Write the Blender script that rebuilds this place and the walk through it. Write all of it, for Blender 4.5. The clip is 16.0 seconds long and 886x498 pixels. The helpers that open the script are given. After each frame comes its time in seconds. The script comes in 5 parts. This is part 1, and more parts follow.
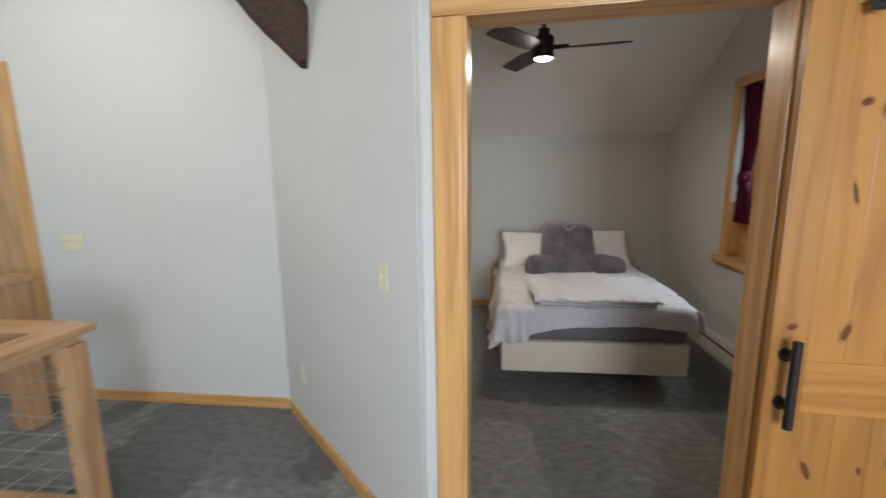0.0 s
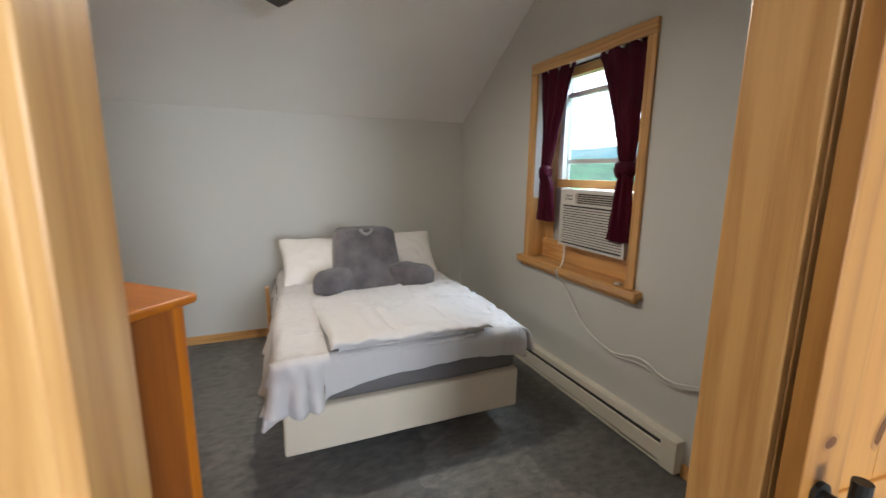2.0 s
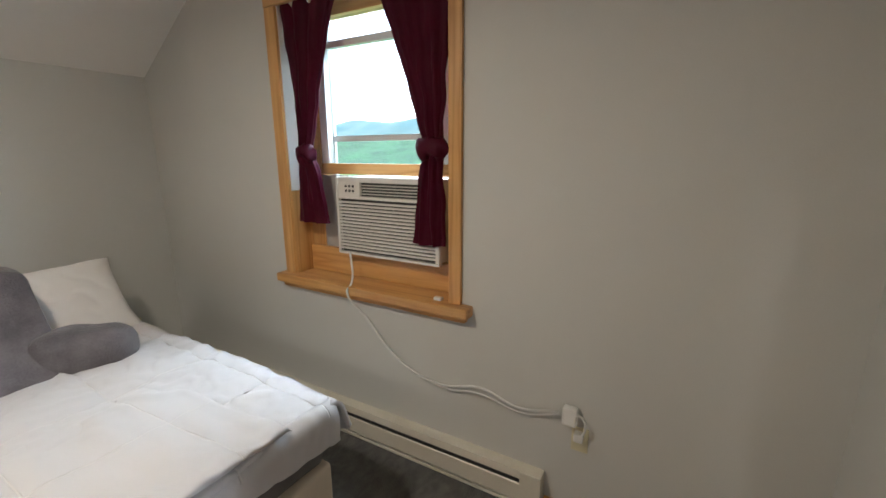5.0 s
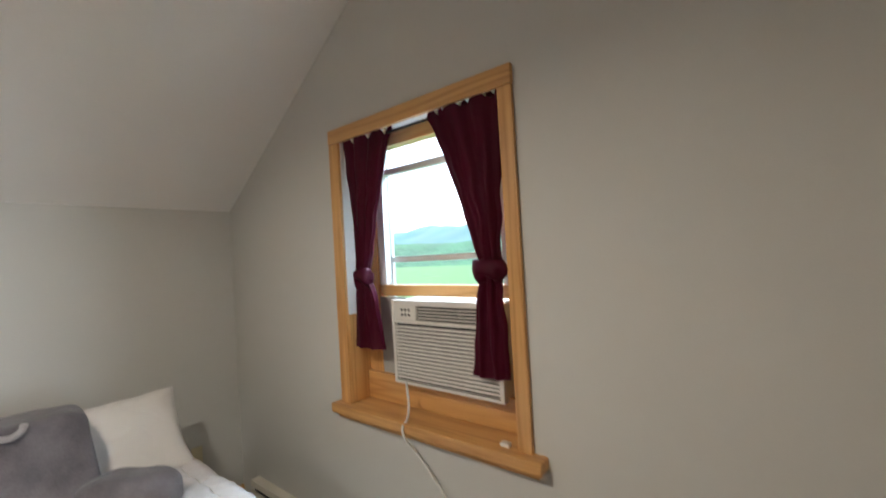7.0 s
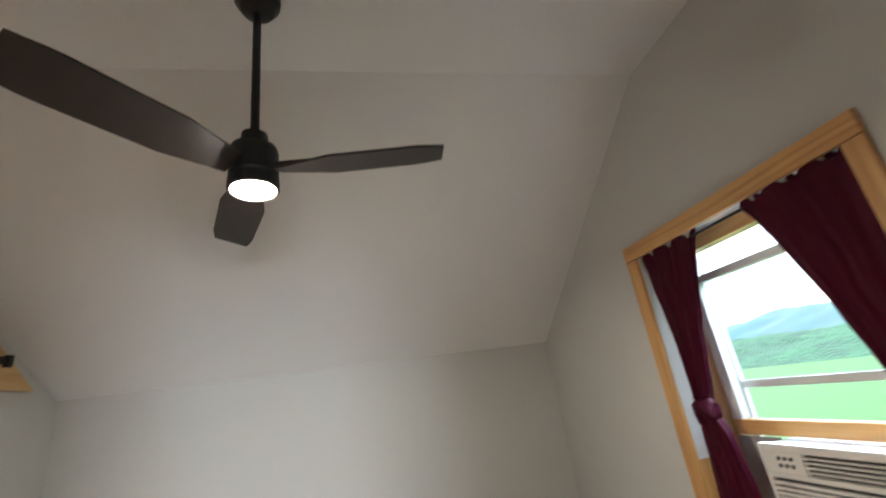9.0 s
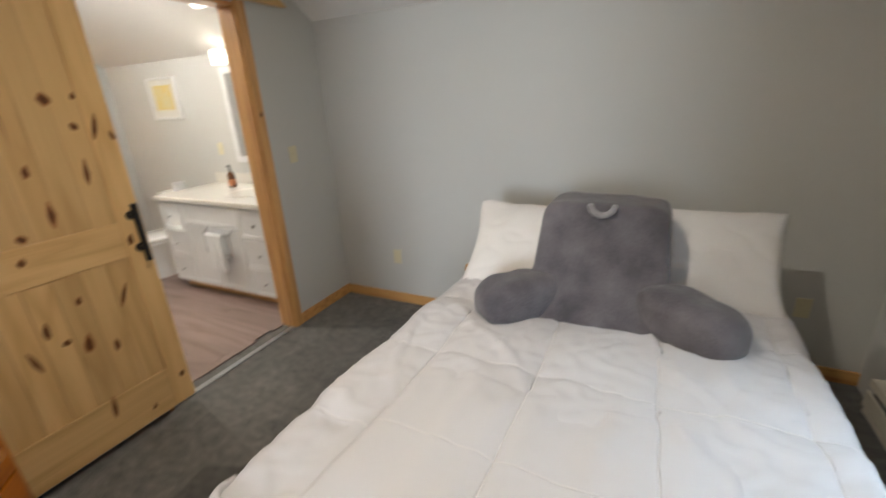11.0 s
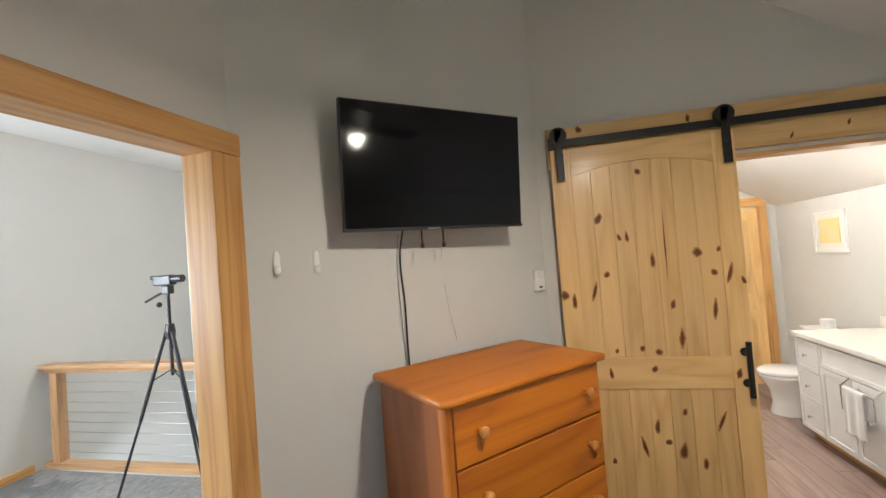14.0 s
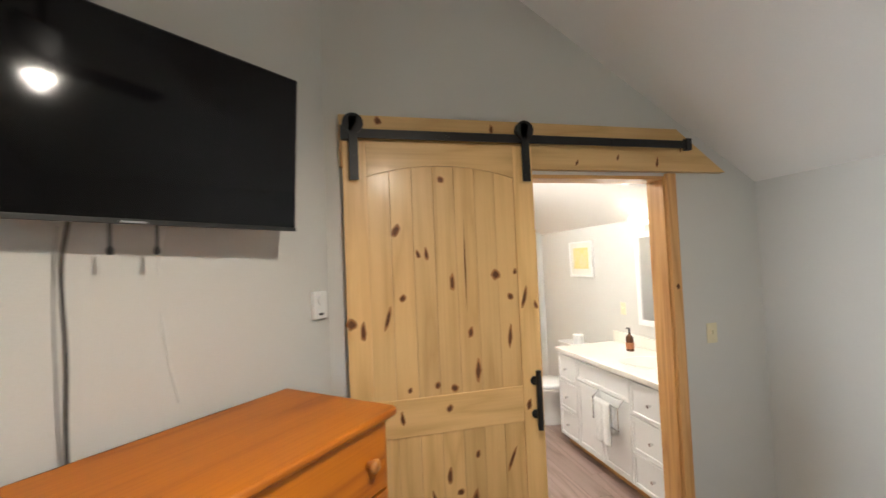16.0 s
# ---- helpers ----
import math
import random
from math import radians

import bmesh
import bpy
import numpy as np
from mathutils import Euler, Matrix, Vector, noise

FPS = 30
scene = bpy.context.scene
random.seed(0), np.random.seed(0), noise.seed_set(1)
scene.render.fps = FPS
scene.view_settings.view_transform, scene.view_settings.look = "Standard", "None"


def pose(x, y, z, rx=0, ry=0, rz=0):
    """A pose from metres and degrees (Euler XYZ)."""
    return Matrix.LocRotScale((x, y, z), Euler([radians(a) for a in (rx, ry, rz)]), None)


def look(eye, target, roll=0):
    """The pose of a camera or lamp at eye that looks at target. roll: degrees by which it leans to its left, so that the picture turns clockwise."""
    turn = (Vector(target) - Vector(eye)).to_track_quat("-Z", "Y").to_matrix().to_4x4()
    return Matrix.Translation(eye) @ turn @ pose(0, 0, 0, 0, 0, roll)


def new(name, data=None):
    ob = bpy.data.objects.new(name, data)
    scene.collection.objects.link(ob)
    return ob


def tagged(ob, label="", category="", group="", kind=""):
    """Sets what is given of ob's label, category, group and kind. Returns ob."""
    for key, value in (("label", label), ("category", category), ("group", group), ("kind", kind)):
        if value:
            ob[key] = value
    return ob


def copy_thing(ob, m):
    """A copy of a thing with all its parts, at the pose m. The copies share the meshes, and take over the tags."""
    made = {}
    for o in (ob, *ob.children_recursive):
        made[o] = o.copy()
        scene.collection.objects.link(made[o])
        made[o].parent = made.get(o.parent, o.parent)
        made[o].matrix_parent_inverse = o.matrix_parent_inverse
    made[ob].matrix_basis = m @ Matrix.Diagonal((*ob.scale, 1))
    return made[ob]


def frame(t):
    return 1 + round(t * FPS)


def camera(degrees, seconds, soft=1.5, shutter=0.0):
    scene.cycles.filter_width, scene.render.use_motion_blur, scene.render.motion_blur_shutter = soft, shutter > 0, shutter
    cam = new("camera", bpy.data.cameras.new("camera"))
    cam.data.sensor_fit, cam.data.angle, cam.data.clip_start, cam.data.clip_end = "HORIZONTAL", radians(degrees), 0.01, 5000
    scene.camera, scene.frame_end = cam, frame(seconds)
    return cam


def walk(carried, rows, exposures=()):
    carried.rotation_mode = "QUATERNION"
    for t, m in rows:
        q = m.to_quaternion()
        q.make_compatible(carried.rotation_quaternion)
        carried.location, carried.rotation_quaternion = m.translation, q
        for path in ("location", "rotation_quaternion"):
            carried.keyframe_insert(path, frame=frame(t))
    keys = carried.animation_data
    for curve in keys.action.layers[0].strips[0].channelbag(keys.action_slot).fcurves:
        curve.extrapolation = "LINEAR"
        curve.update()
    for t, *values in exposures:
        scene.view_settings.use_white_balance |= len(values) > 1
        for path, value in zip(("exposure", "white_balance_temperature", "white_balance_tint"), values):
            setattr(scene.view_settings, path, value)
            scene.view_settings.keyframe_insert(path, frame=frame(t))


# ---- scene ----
cam = camera(93.4, 16.0, shutter=0.4)
PATH = [
    (0, (0.488, 0.318, 1.638), (0.27, 2.278, 1.301), -0.7),
    (0.5, (0.495, 0.535, 1.62), (0.678, 2.498, 1.282), 0.2),
    (1, (0.589, 0.826, 1.606), (0.91, 2.761, 1.219), -0.0),
    (1.5, (0.618, 1.071, 1.602), (1.092, 2.978, 1.228), 0.7),
    (2, (0.589, 1.323, 1.603), (1.343, 3.139, 1.238), 0.7),
    (2.5, (0.617, 1.516, 1.587), (1.588, 3.212, 1.163), 1.9),
    (3, (0.774, 1.732, 1.579), (1.883, 3.345, 1.169), 1.4),
    (3.5, (0.891, 1.893, 1.588), (2.201, 3.318, 1.084), 0.8),
    (4, (0.925, 2.079, 1.608), (2.435, 3.277, 1.074), -0.4),
    (4.2, (0.915, 2.156, 1.607), (2.487, 3.258, 1.046), -0.9),
    (6.3, (1.0, 2.314, 1.666), (2.758, 3.233, 1.406), -1.2),
    (6.5, (1.017, 2.323, 1.691), (2.727, 3.341, 1.491), -1.8),
    (7, (1.129, 2.322, 1.702), (2.678, 3.587, 1.73), -3.3),
    (7.5, (1.168, 2.288, 1.761), (2.489, 3.733, 2.174), -5.1),
    (8, (1.169, 2.221, 1.841), (2.174, 3.79, 2.566), -7.6),
    (8.2, (1.149, 2.206, 1.839), (2.011, 3.816, 2.654), -8.2),
    (10.3, (1.241, 2.743, 1.67), (0.892, 4.705, 1.506), -5.3),
    (10.5, (1.296, 2.801, 1.638), (0.823, 4.715, 1.303), -4.1),
    (11, (1.444, 2.941, 1.569), (0.593, 4.617, 0.885), -3.1),
    (11.5, (1.497, 2.897, 1.527), (0.22, 4.194, 0.696), -3.5),
    (12, (1.579, 2.84, 1.54), (0.086, 3.896, 0.731), -2.8),
    (12.5, (1.594, 2.891, 1.578), (-0.209, 3.54, 1.006), -4.3),
    (13, (1.614, 2.981, 1.634), (-0.355, 3.1, 1.305), -4.0),
    (13.5, (1.666, 3.019, 1.686), (-0.309, 2.725, 1.579), -4.5),
    (14, (1.685, 3.031, 1.7), (-0.264, 2.582, 1.755), -4.4),
    (14.5, (1.608, 3.005, 1.707), (-0.359, 2.683, 1.871), -4.2),
    (15, (1.49, 2.98, 1.732), (-0.5, 2.975, 1.93), -4.4),
    (15.5, (1.353, 2.998, 1.701), (-0.627, 3.26, 1.797), -2.7),
    (16, (1.142, 3.102, 1.703), (-0.797, 3.589, 1.774), -2.4),
]
walk(cam, [(t, look(eye, target, roll)) for t, eye, target, roll in PATH], [(0, 1.98), (0.6, 2.0), (1.3, 2.2), (2.0, 2.5), (3, 2.75), (4.2, 2.6), (6.5, 2.8), (8, 2.75), (9, 2.75), (10.5, 2.6), (11.5, 2.5), (12.5, 2.75), (14, 3.0), (15, 3.05), (16, 3.1)])

# ---- world and lights ----
sky_world = bpy.data.worlds.new("sky")
sky_world.use_nodes = True
scene.world = sky_world
nt = sky_world.node_tree
sky = nt.nodes.new("ShaderNodeTexSky")
sky.sky_type, sky.sun_disc = "NISHITA", False
sky.sun_elevation, sky.sun_rotation = radians(55), radians(20)
sky.dust_density, sky.ozone_density, sky.air_density = 1.5, 1.0, 1.0
nt.links.new(sky.outputs[0], nt.nodes["Background"].inputs[0])
nt.nodes["Background"].inputs[1].default_value = 0.15


def lamp(name, kind, energy, colour, m, **values):
    data = bpy.data.lights.new(name, kind)
    data.energy, data.color = energy, colour
    if kind == "AREA":
        data.shape, data.size, data.size_y = "RECTANGLE", values["size"], values.get("size_y", values["size"])
    elif kind == "SUN":
        data.angle = values["angle"]
    else:
        data.shadow_soft_size = values["size"]
    ob = new(name, data)
    ob.matrix_world = m
    return ob


lamp("sun", "SUN", 1.2, (1, .96, .9), look((0, 0, 20), (-3.4 * .3, -9.4, 3.0)), angle=radians(20))
lamp("fan_light", "AREA", 3.6, (1, .905, .77), pose(.86, 3.49, 2.436), size=.08)
lamp("fan_bulb", "POINT", .6, (1, .92, .82), pose(.86, 3.49, 2.405), size=.035)
lamp("window_daylight", "AREA", 18, (.62, .82, 1), look((3.35, 3.5, 3.1), (2.1, 3.7, 1.0)), size=.8)
# added fill below the landing for the bluish stairwell; no window is built there
lamp("stairwell_fill", "AREA", 45, (.80, .90, 1), look((2.5, .2, -1.3), (-3.2, -.6, -1.0)), size=1.6, size_y=1.2)
lamp("hall_daylight", "AREA", 32, (.80, .885, 1), look((1.3, -1.75, 1.65), (-1.2, 2.0, .5)), size=1.1, size_y=1.3)
lamp("hall_ceiling_light", "POINT", 9, (1, .97, .94), pose(-2.0, 1.5, 2.98), size=.12)
lamp("bath_vanity_light", "POINT", .12, (1, .92, .80), pose(-1.95, 5.36, 1.90), size=.07)
# fill for the bathroom, from an added fixture that stays out of view
lamp("bath_fill", "POINT", 15, (1, .95, .90), pose(-2.2, 4.4, 2.70), size=.1)

# ---- materials ----


def mat(name, base, rough=.6, other=None, scale=6, mix=.5, fine=90, bump=.1, depth=.002, metal=0.0, coat=0.0, stretch=(1, 1, 1), vary=0.0, sheen=0.0, contrast=.25):
    """A surface: base mottled with other at one scale, with fine grain and relief at a second."""
    m = bpy.data.materials.new(name)
    m.use_nodes = True
    n, l = m.node_tree.nodes, m.node_tree.links
    p = n["Principled BSDF"]
    co, mp = n.new("ShaderNodeTexCoord"), n.new("ShaderNodeMapping")
    mp.inputs["Scale"].default_value = stretch
    l.new(co.outputs["Object"], mp.inputs[0])
    src = mp.outputs[0]
    if vary:
        info, add, mul = n.new("ShaderNodeObjectInfo"), n.new("ShaderNodeVectorMath"), n.new("ShaderNodeMath")
        mul.operation, mul.inputs[1].default_value = "MULTIPLY", 40
        l.new(info.outputs["Random"], mul.inputs[0])
        l.new(mp.outputs[0], add.inputs[0])
        l.new(mul.outputs[0], add.inputs[1])
        src = add.outputs[0]
    big, small = n.new("ShaderNodeTexNoise"), n.new("ShaderNodeTexNoise")
    for t, s, d in ((big, scale, 4), (small, fine, 3)):
        t.inputs["Scale"].default_value, t.inputs["Detail"].default_value = s, d
        l.new(src, t.inputs[0])
    ramp = n.new("ShaderNodeValToRGB")
    other = other or [c * .82 for c in base]
    ramp.color_ramp.elements[0].position, ramp.color_ramp.elements[1].position = .5 - contrast, .5 + contrast
    ramp.color_ramp.elements[0].color, ramp.color_ramp.elements[1].color = (*other, 1), (*base, 1)
    blend = n.new("ShaderNodeMix")
    blend.inputs[0].default_value = mix
    l.new(big.outputs[0], blend.inputs[2])
    l.new(small.outputs[0], blend.inputs[3])
    l.new(blend.outputs[0], ramp.inputs[0])
    colour = ramp.outputs[0]
    if vary:
        hsv, rng = n.new("ShaderNodeHueSaturation"), n.new("ShaderNodeMapRange")
        rng.inputs[3].default_value, rng.inputs[4].default_value = 1 - vary, 1 + vary
        l.new(info.outputs["Random"], rng.inputs[0])
        l.new(rng.outputs[0], hsv.inputs["Value"])
        l.new(colour, hsv.inputs["Color"])
        colour = hsv.outputs[0]
    l.new(colour, p.inputs["Base Color"])
    rr = n.new("ShaderNodeMapRange")
    rr.inputs[3].default_value, rr.inputs[4].default_value = rough * .85, min(1, rough * 1.15)
    l.new(big.outputs[0], rr.inputs[0])
    l.new(rr.outputs[0], p.inputs["Roughness"])
    p.inputs["Metallic"].default_value = metal
    p.inputs["Coat Weight"].default_value, p.inputs["Coat Roughness"].default_value = coat, .12
    p.inputs["Sheen Weight"].default_value = sheen
    b = n.new("ShaderNodeBump")
    b.inputs["Strength"].default_value, b.inputs["Distance"].default_value = bump, depth
    l.new(small.outputs[0], b.inputs["Height"])
    l.new(b.outputs[0], p.inputs["Normal"])
    return m


def wood(name, light, dark, axis="z", rough=.4, coat=.25, rings=9, vary=.06):
    """Boards with grain along an axis: broad figure from a distorted band, fine streaks from stretched noise."""
    m = bpy.data.materials.new(name)
    m.use_nodes = True
    n, l = m.node_tree.nodes, m.node_tree.links
    p = n["Principled BSDF"]
    co, info = n.new("ShaderNodeTexCoord"), n.new("ShaderNodeObjectInfo")
    mul, add = n.new("ShaderNodeMath"), n.new("ShaderNodeVectorMath")
    mul.operation, mul.inputs[1].default_value = "MULTIPLY", 23
    l.new(info.outputs["Random"], mul.inputs[0])
    l.new(co.outputs["Object"], add.inputs[0])
    l.new(mul.outputs[0], add.inputs[1])
    long = "xyz".index(axis)

    def mapped(across, along):
        mp = n.new("ShaderNodeMapping")
        mp.inputs["Scale"].default_value = [along if i == long else across for i in range(3)]
        l.new(add.outputs[0], mp.inputs[0])
        return mp.outputs[0]
    figure, streak, fine = (n.new("ShaderNodeTexNoise") for _ in range(3))
    for t, src, d, s in ((figure, mapped(rings, .55), 2.2, 1), (streak, mapped(75, 1.3), 5, 1), (fine, mapped(330, 9), 3, 1)):
        l.new(src, t.inputs[0])
        t.inputs["Scale"].default_value, t.inputs["Detail"].default_value = s, d
    rings_of, wave = n.new("ShaderNodeMath"), n.new("ShaderNodeMath")
    rings_of.operation, rings_of.inputs[1].default_value = "MULTIPLY", 38
    wave.operation = "SINE"
    l.new(figure.outputs[0], rings_of.inputs[0])
    l.new(rings_of.outputs[0], wave.inputs[0])
    w01 = n.new("ShaderNodeMapRange")
    w01.inputs[1].default_value, w01.inputs[2].default_value, w01.inputs[3].default_value, w01.inputs[4].default_value = -1, 1, 0, 1
    l.new(wave.outputs[0], w01.inputs[0])
    late = n.new("ShaderNodeMath")           # narrow dark latewood lines between broad pale bands
    late.operation, late.inputs[1].default_value = "POWER", .45
    l.new(w01.outputs[0], late.inputs[0])
    one, two = n.new("ShaderNodeMix"), n.new("ShaderNodeMix")
    one.inputs[0].default_value, two.inputs[0].default_value = .55, .30
    l.new(late.outputs[0], one.inputs[2])
    l.new(streak.outputs[0], one.inputs[3])
    l.new(one.outputs[0], two.inputs[2])
    l.new(fine.outputs[0], two.inputs[3])
    ramp = n.new("ShaderNodeValToRGB")
    ramp.color_ramp.elements[0].position, ramp.color_ramp.elements[1].position = .30, .68
    ramp.color_ramp.elements[0].color, ramp.color_ramp.elements[1].color = (*dark, 1), (*light, 1)
    l.new(two.outputs[0], ramp.inputs[0])
    hsv, rng = n.new("ShaderNodeHueSaturation"), n.new("ShaderNodeMapRange")
    rng.inputs[3].default_value, rng.inputs[4].default_value = 1 - vary, 1 + vary
    l.new(info.outputs["Random"], rng.inputs[0])
    l.new(rng.outputs[0], hsv.inputs["Value"])
    l.new(ramp.outputs[0], hsv.inputs["Color"])
    l.new(hsv.outputs[0], p.inputs["Base Color"])
    p.inputs["Roughness"].default_value = rough
    p.inputs["Coat Weight"].default_value, p.inputs["Coat Roughness"].default_value = coat, .2
    b = n.new("ShaderNodeBump")
    b.inputs["Strength"].default_value, b.inputs["Distance"].default_value = .15, .001
    l.new(two.outputs[0], b.inputs["Height"])
    l.new(b.outputs[0], p.inputs["Normal"])
    return m


def glow(name, colour, strength):
    m = bpy.data.materials.new(name)
    m.use_nodes = True
    p = m.node_tree.nodes["Principled BSDF"]
    p.inputs["Base Color"].default_value = (.9, .9, .88, 1)
    p.inputs["Emission Color"].default_value, p.inputs["Emission Strength"].default_value = (*colour, 1), strength
    return m


PAINT = mat("wall_paint", (.61, .603, .572), .75, (.57, .563, .532), 1.2, .4, 170, .30, .0015)
CEIL = mat("ceiling_paint", (.84, .82, .79), .8, (.79, .775, .75), 1.5, .4, 120, .30, .002)
CARPET = mat("carpet", (.215, .205, .185), .95, (.070, .069, .066), 14, .5, 110, 1, .008, sheen=.15, contrast=.15, stretch=(1, 1.7, 1))


def brushed(m):
    """Broad lanes where the pile lies one way or the other, with ragged edges."""
    n, l = m.node_tree.nodes, m.node_tree.links
    p = n["Principled BSDF"]
    co, mp, cells, wob, warp = (n.new("ShaderNode" + k) for k in ("TexCoord", "Mapping", "TexVoronoi", "TexNoise", "VectorMath"))
    mp.inputs["Rotation"].default_value, mp.inputs["Scale"].default_value = (0, 0, .5), (2.6, .9, 1)
    wob.inputs["Scale"].default_value, wob.inputs["Detail"].default_value = 5, 5
    warp.operation = "MULTIPLY_ADD"
    warp.inputs[1].default_value = (.45, .45, 0)
    l.new(co.outputs["Object"], wob.inputs[0])
    l.new(wob.outputs[1], warp.inputs[0])
    l.new(co.outputs["Object"], warp.inputs[2])
    l.new(warp.outputs[0], mp.inputs[0])
    l.new(mp.outputs[0], cells.inputs[0])
    cells.feature = "SMOOTH_F1"
    cells.inputs["Scale"].default_value = 1
    cells.inputs["Smoothness"].default_value = .12
    hsv, rng, sep = n.new("ShaderNodeHueSaturation"), n.new("ShaderNodeMapRange"), n.new("ShaderNodeSeparateXYZ")
    l.new(cells.outputs["Color"], sep.inputs[0])
    rng.inputs[3].default_value, rng.inputs[4].default_value = .62, 1.40
    l.new(sep.outputs[0], rng.inputs[0])
    l.new(rng.outputs[0], hsv.inputs["Value"])
    l.new(p.inputs["Base Color"].links[0].from_socket, hsv.inputs["Color"])
    l.new(hsv.outputs[0], p.inputs["Base Color"])


brushed(CARPET)
PINE = {a: wood("pine_" + a, (.66, .365, .130), (.48, .230, .068), a) for a in "xyz"}
PALE = {a: wood("knotty_pine_" + a, (.75, .485, .205), (.61, .365, .135), a, .42, .2, 5, .10) for a in "xyz"}
HONEY = {a: wood("honey_pine_" + a, (.46, .205, .044), (.33, .130, .025), a, .42, .2, 7, .10) for a in "xyz"}
RAIL = {a: wood("rail_wood_" + a, (.50, .29, .14), (.34, .18, .08), a) for a in "xyz"}
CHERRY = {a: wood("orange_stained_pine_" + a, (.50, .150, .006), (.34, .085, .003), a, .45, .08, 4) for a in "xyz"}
# the same stain darkened: the shade on the dresser's sides is in the colour
CHERRY_SHADED = wood("shaded_stained_pine", (.31, .088, .012), (.21, .055, .008), "z", .38, .3, 4)
HALO = wood("knot_halo_wood", (.40, .175, .048), (.29, .115, .03), "z", .45, .15, 14)
KNOT = mat("knot_wood", (.17, .062, .014), .8, (.075, .022, .007), 60, .5, 300, .2)
KNOB = wood("knob_wood", (.56, .24, .06), (.42, .16, .04), "x", .3, .4)
BLACK = mat("black_iron", (.018, .017, .017), .42, (.012, .012, .012), 30, .5, 500, .15, metal=.3)
BLACKPL = mat("black_plastic", (.015, .015, .016), .4, (.01, .01, .01), 20, .5, 300, .05)
SCREEN = mat("tv_screen", (.003, .003, .0035), .075, (.003, .003, .004), 3, .5, 50, 0)
IVORY = mat("ivory_plastic", (.72, .66, .46), .4, (.68, .62, .43), 20, .5, 100, .02)
WHITEPL = mat("white_plastic", (.80, .79, .76), .4, (.74, .73, .70), 12, .5, 200, .03)
ACWHITE = mat("ac_plastic", (.74, .71, .66), .45, (.66, .63, .58), 9, .5, 200, .04)
GREYPL = mat("grey_pleated_plastic", (.42, .41, .39), .6, (.34, .33, .32), 12, .5, 200, .03)
ACDARK = mat("ac_shadow_plastic", (.07, .068, .066), .6, (.045, .045, .045), 12, .5, 200, .03)
HEATER = mat("heater_enamel", (.70, .66, .56), .4, (.62, .58, .49), 5, .5, 120, .04)
WHITE = mat("white_paint", (.80, .80, .79), .35, (.75, .75, .74), 5, .5, 150, .04, coat=.2)
COUNTER = mat("cultured_marble", (.84, .81, .74), .18, (.78, .75, .68), 4, .5, 40, .01, coat=.4)
PORCELAIN = mat("porcelain", (.85, .85, .84), .12, (.82, .82, .81), 3, .5, 50, 0, coat=.5)
CHROME = mat("chrome", (.75, .75, .76), .12, (.68, .68, .70), 8, .5, 60, 0, metal=1)
STEEL = mat("steel_cable", (.50, .51, .53), .3, (.42, .43, .45), 30, .5, 100, .02, metal=.9)
DUVET = mat("duvet_cotton", (.57, .548, .545), .85, (.51, .49, .487), 3, .4, 420, .25, .002, sheen=.15)
SHEET = mat("grey_mattress_cloth", (.16, .15, .15), .9, (.12, .113, .112), 5, .5, 380, .3)
BOXCLOTH = mat("cream_box_spring_cloth", (.66, .58, .46), .9, (.60, .52, .41), 6, .5, 420, .25)


def quilted(m, step_x, step_y):
    """Sinks stitched seams into a cloth, a grid on its upper side."""
    n, l = m.node_tree.nodes, m.node_tree.links
    p = n["Principled BSDF"]
    co, wob, add, sep = (n.new("ShaderNode" + k) for k in ("TexCoord", "TexNoise", "VectorMath", "SeparateXYZ"))
    wob.inputs["Scale"].default_value = 3
    scale = n.new("ShaderNodeVectorMath")
    scale.operation = "SCALE"
    scale.inputs[3].default_value = .03
    l.new(co.outputs["Object"], wob.inputs[0])
    l.new(wob.outputs[1], scale.inputs[0])
    l.new(scale.outputs[0], add.inputs[0])
    l.new(co.outputs["Object"], add.inputs[1])
    l.new(add.outputs[0], sep.inputs[0])
    seams = []
    for axis, start, step in ((0, .115, step_x), (1, 3.265, step_y)):
        off, tri, groove = n.new("ShaderNodeMath"), n.new("ShaderNodeMath"), n.new("ShaderNodeMapRange")
        off.operation, off.inputs[1].default_value = "SUBTRACT", start
        tri.operation, tri.inputs[1].default_value = "PINGPONG", step / 2
        groove.interpolation_type = "SMOOTHSTEP"
        groove.inputs[1].default_value, groove.inputs[2].default_value = .0006, .0045
        l.new(sep.outputs[axis], off.inputs[0])
        l.new(off.outputs[0], tri.inputs[0])
        l.new(tri.outputs[0], groove.inputs[0])
        seams.append(groove.outputs[0])
    low, side, keep = n.new("ShaderNodeMath"), n.new("ShaderNodeMath"), n.new("ShaderNodeMath")
    low.operation = "MINIMUM"
    l.new(seams[0], low.inputs[0])
    l.new(seams[1], low.inputs[1])
    side.operation, side.inputs[1].default_value = "LESS_THAN", .672
    l.new(sep.outputs[2], side.inputs[0])
    keep.operation = "MAXIMUM"
    l.new(low.outputs[0], keep.inputs[0])
    l.new(side.outputs[0], keep.inputs[1])
    b = n.new("ShaderNodeBump")
    b.inputs["Strength"].default_value, b.inputs["Distance"].default_value = .7, .005
    l.new(keep.outputs[0], b.inputs["Height"])
    l.new(p.inputs["Normal"].links[0].from_socket, b.inputs["Normal"])
    l.new(b.outputs[0], p.inputs["Normal"])
    tint = n.new("ShaderNodeMix")
    tint.data_type = "RGBA"
    tint.inputs[6].default_value = (.60, .57, .55, 1)
    l.new(keep.outputs[0], tint.inputs[0])
    l.new(p.inputs["Base Color"].links[0].from_socket, tint.inputs[7])
    l.new(tint.outputs[2], p.inputs["Base Color"])


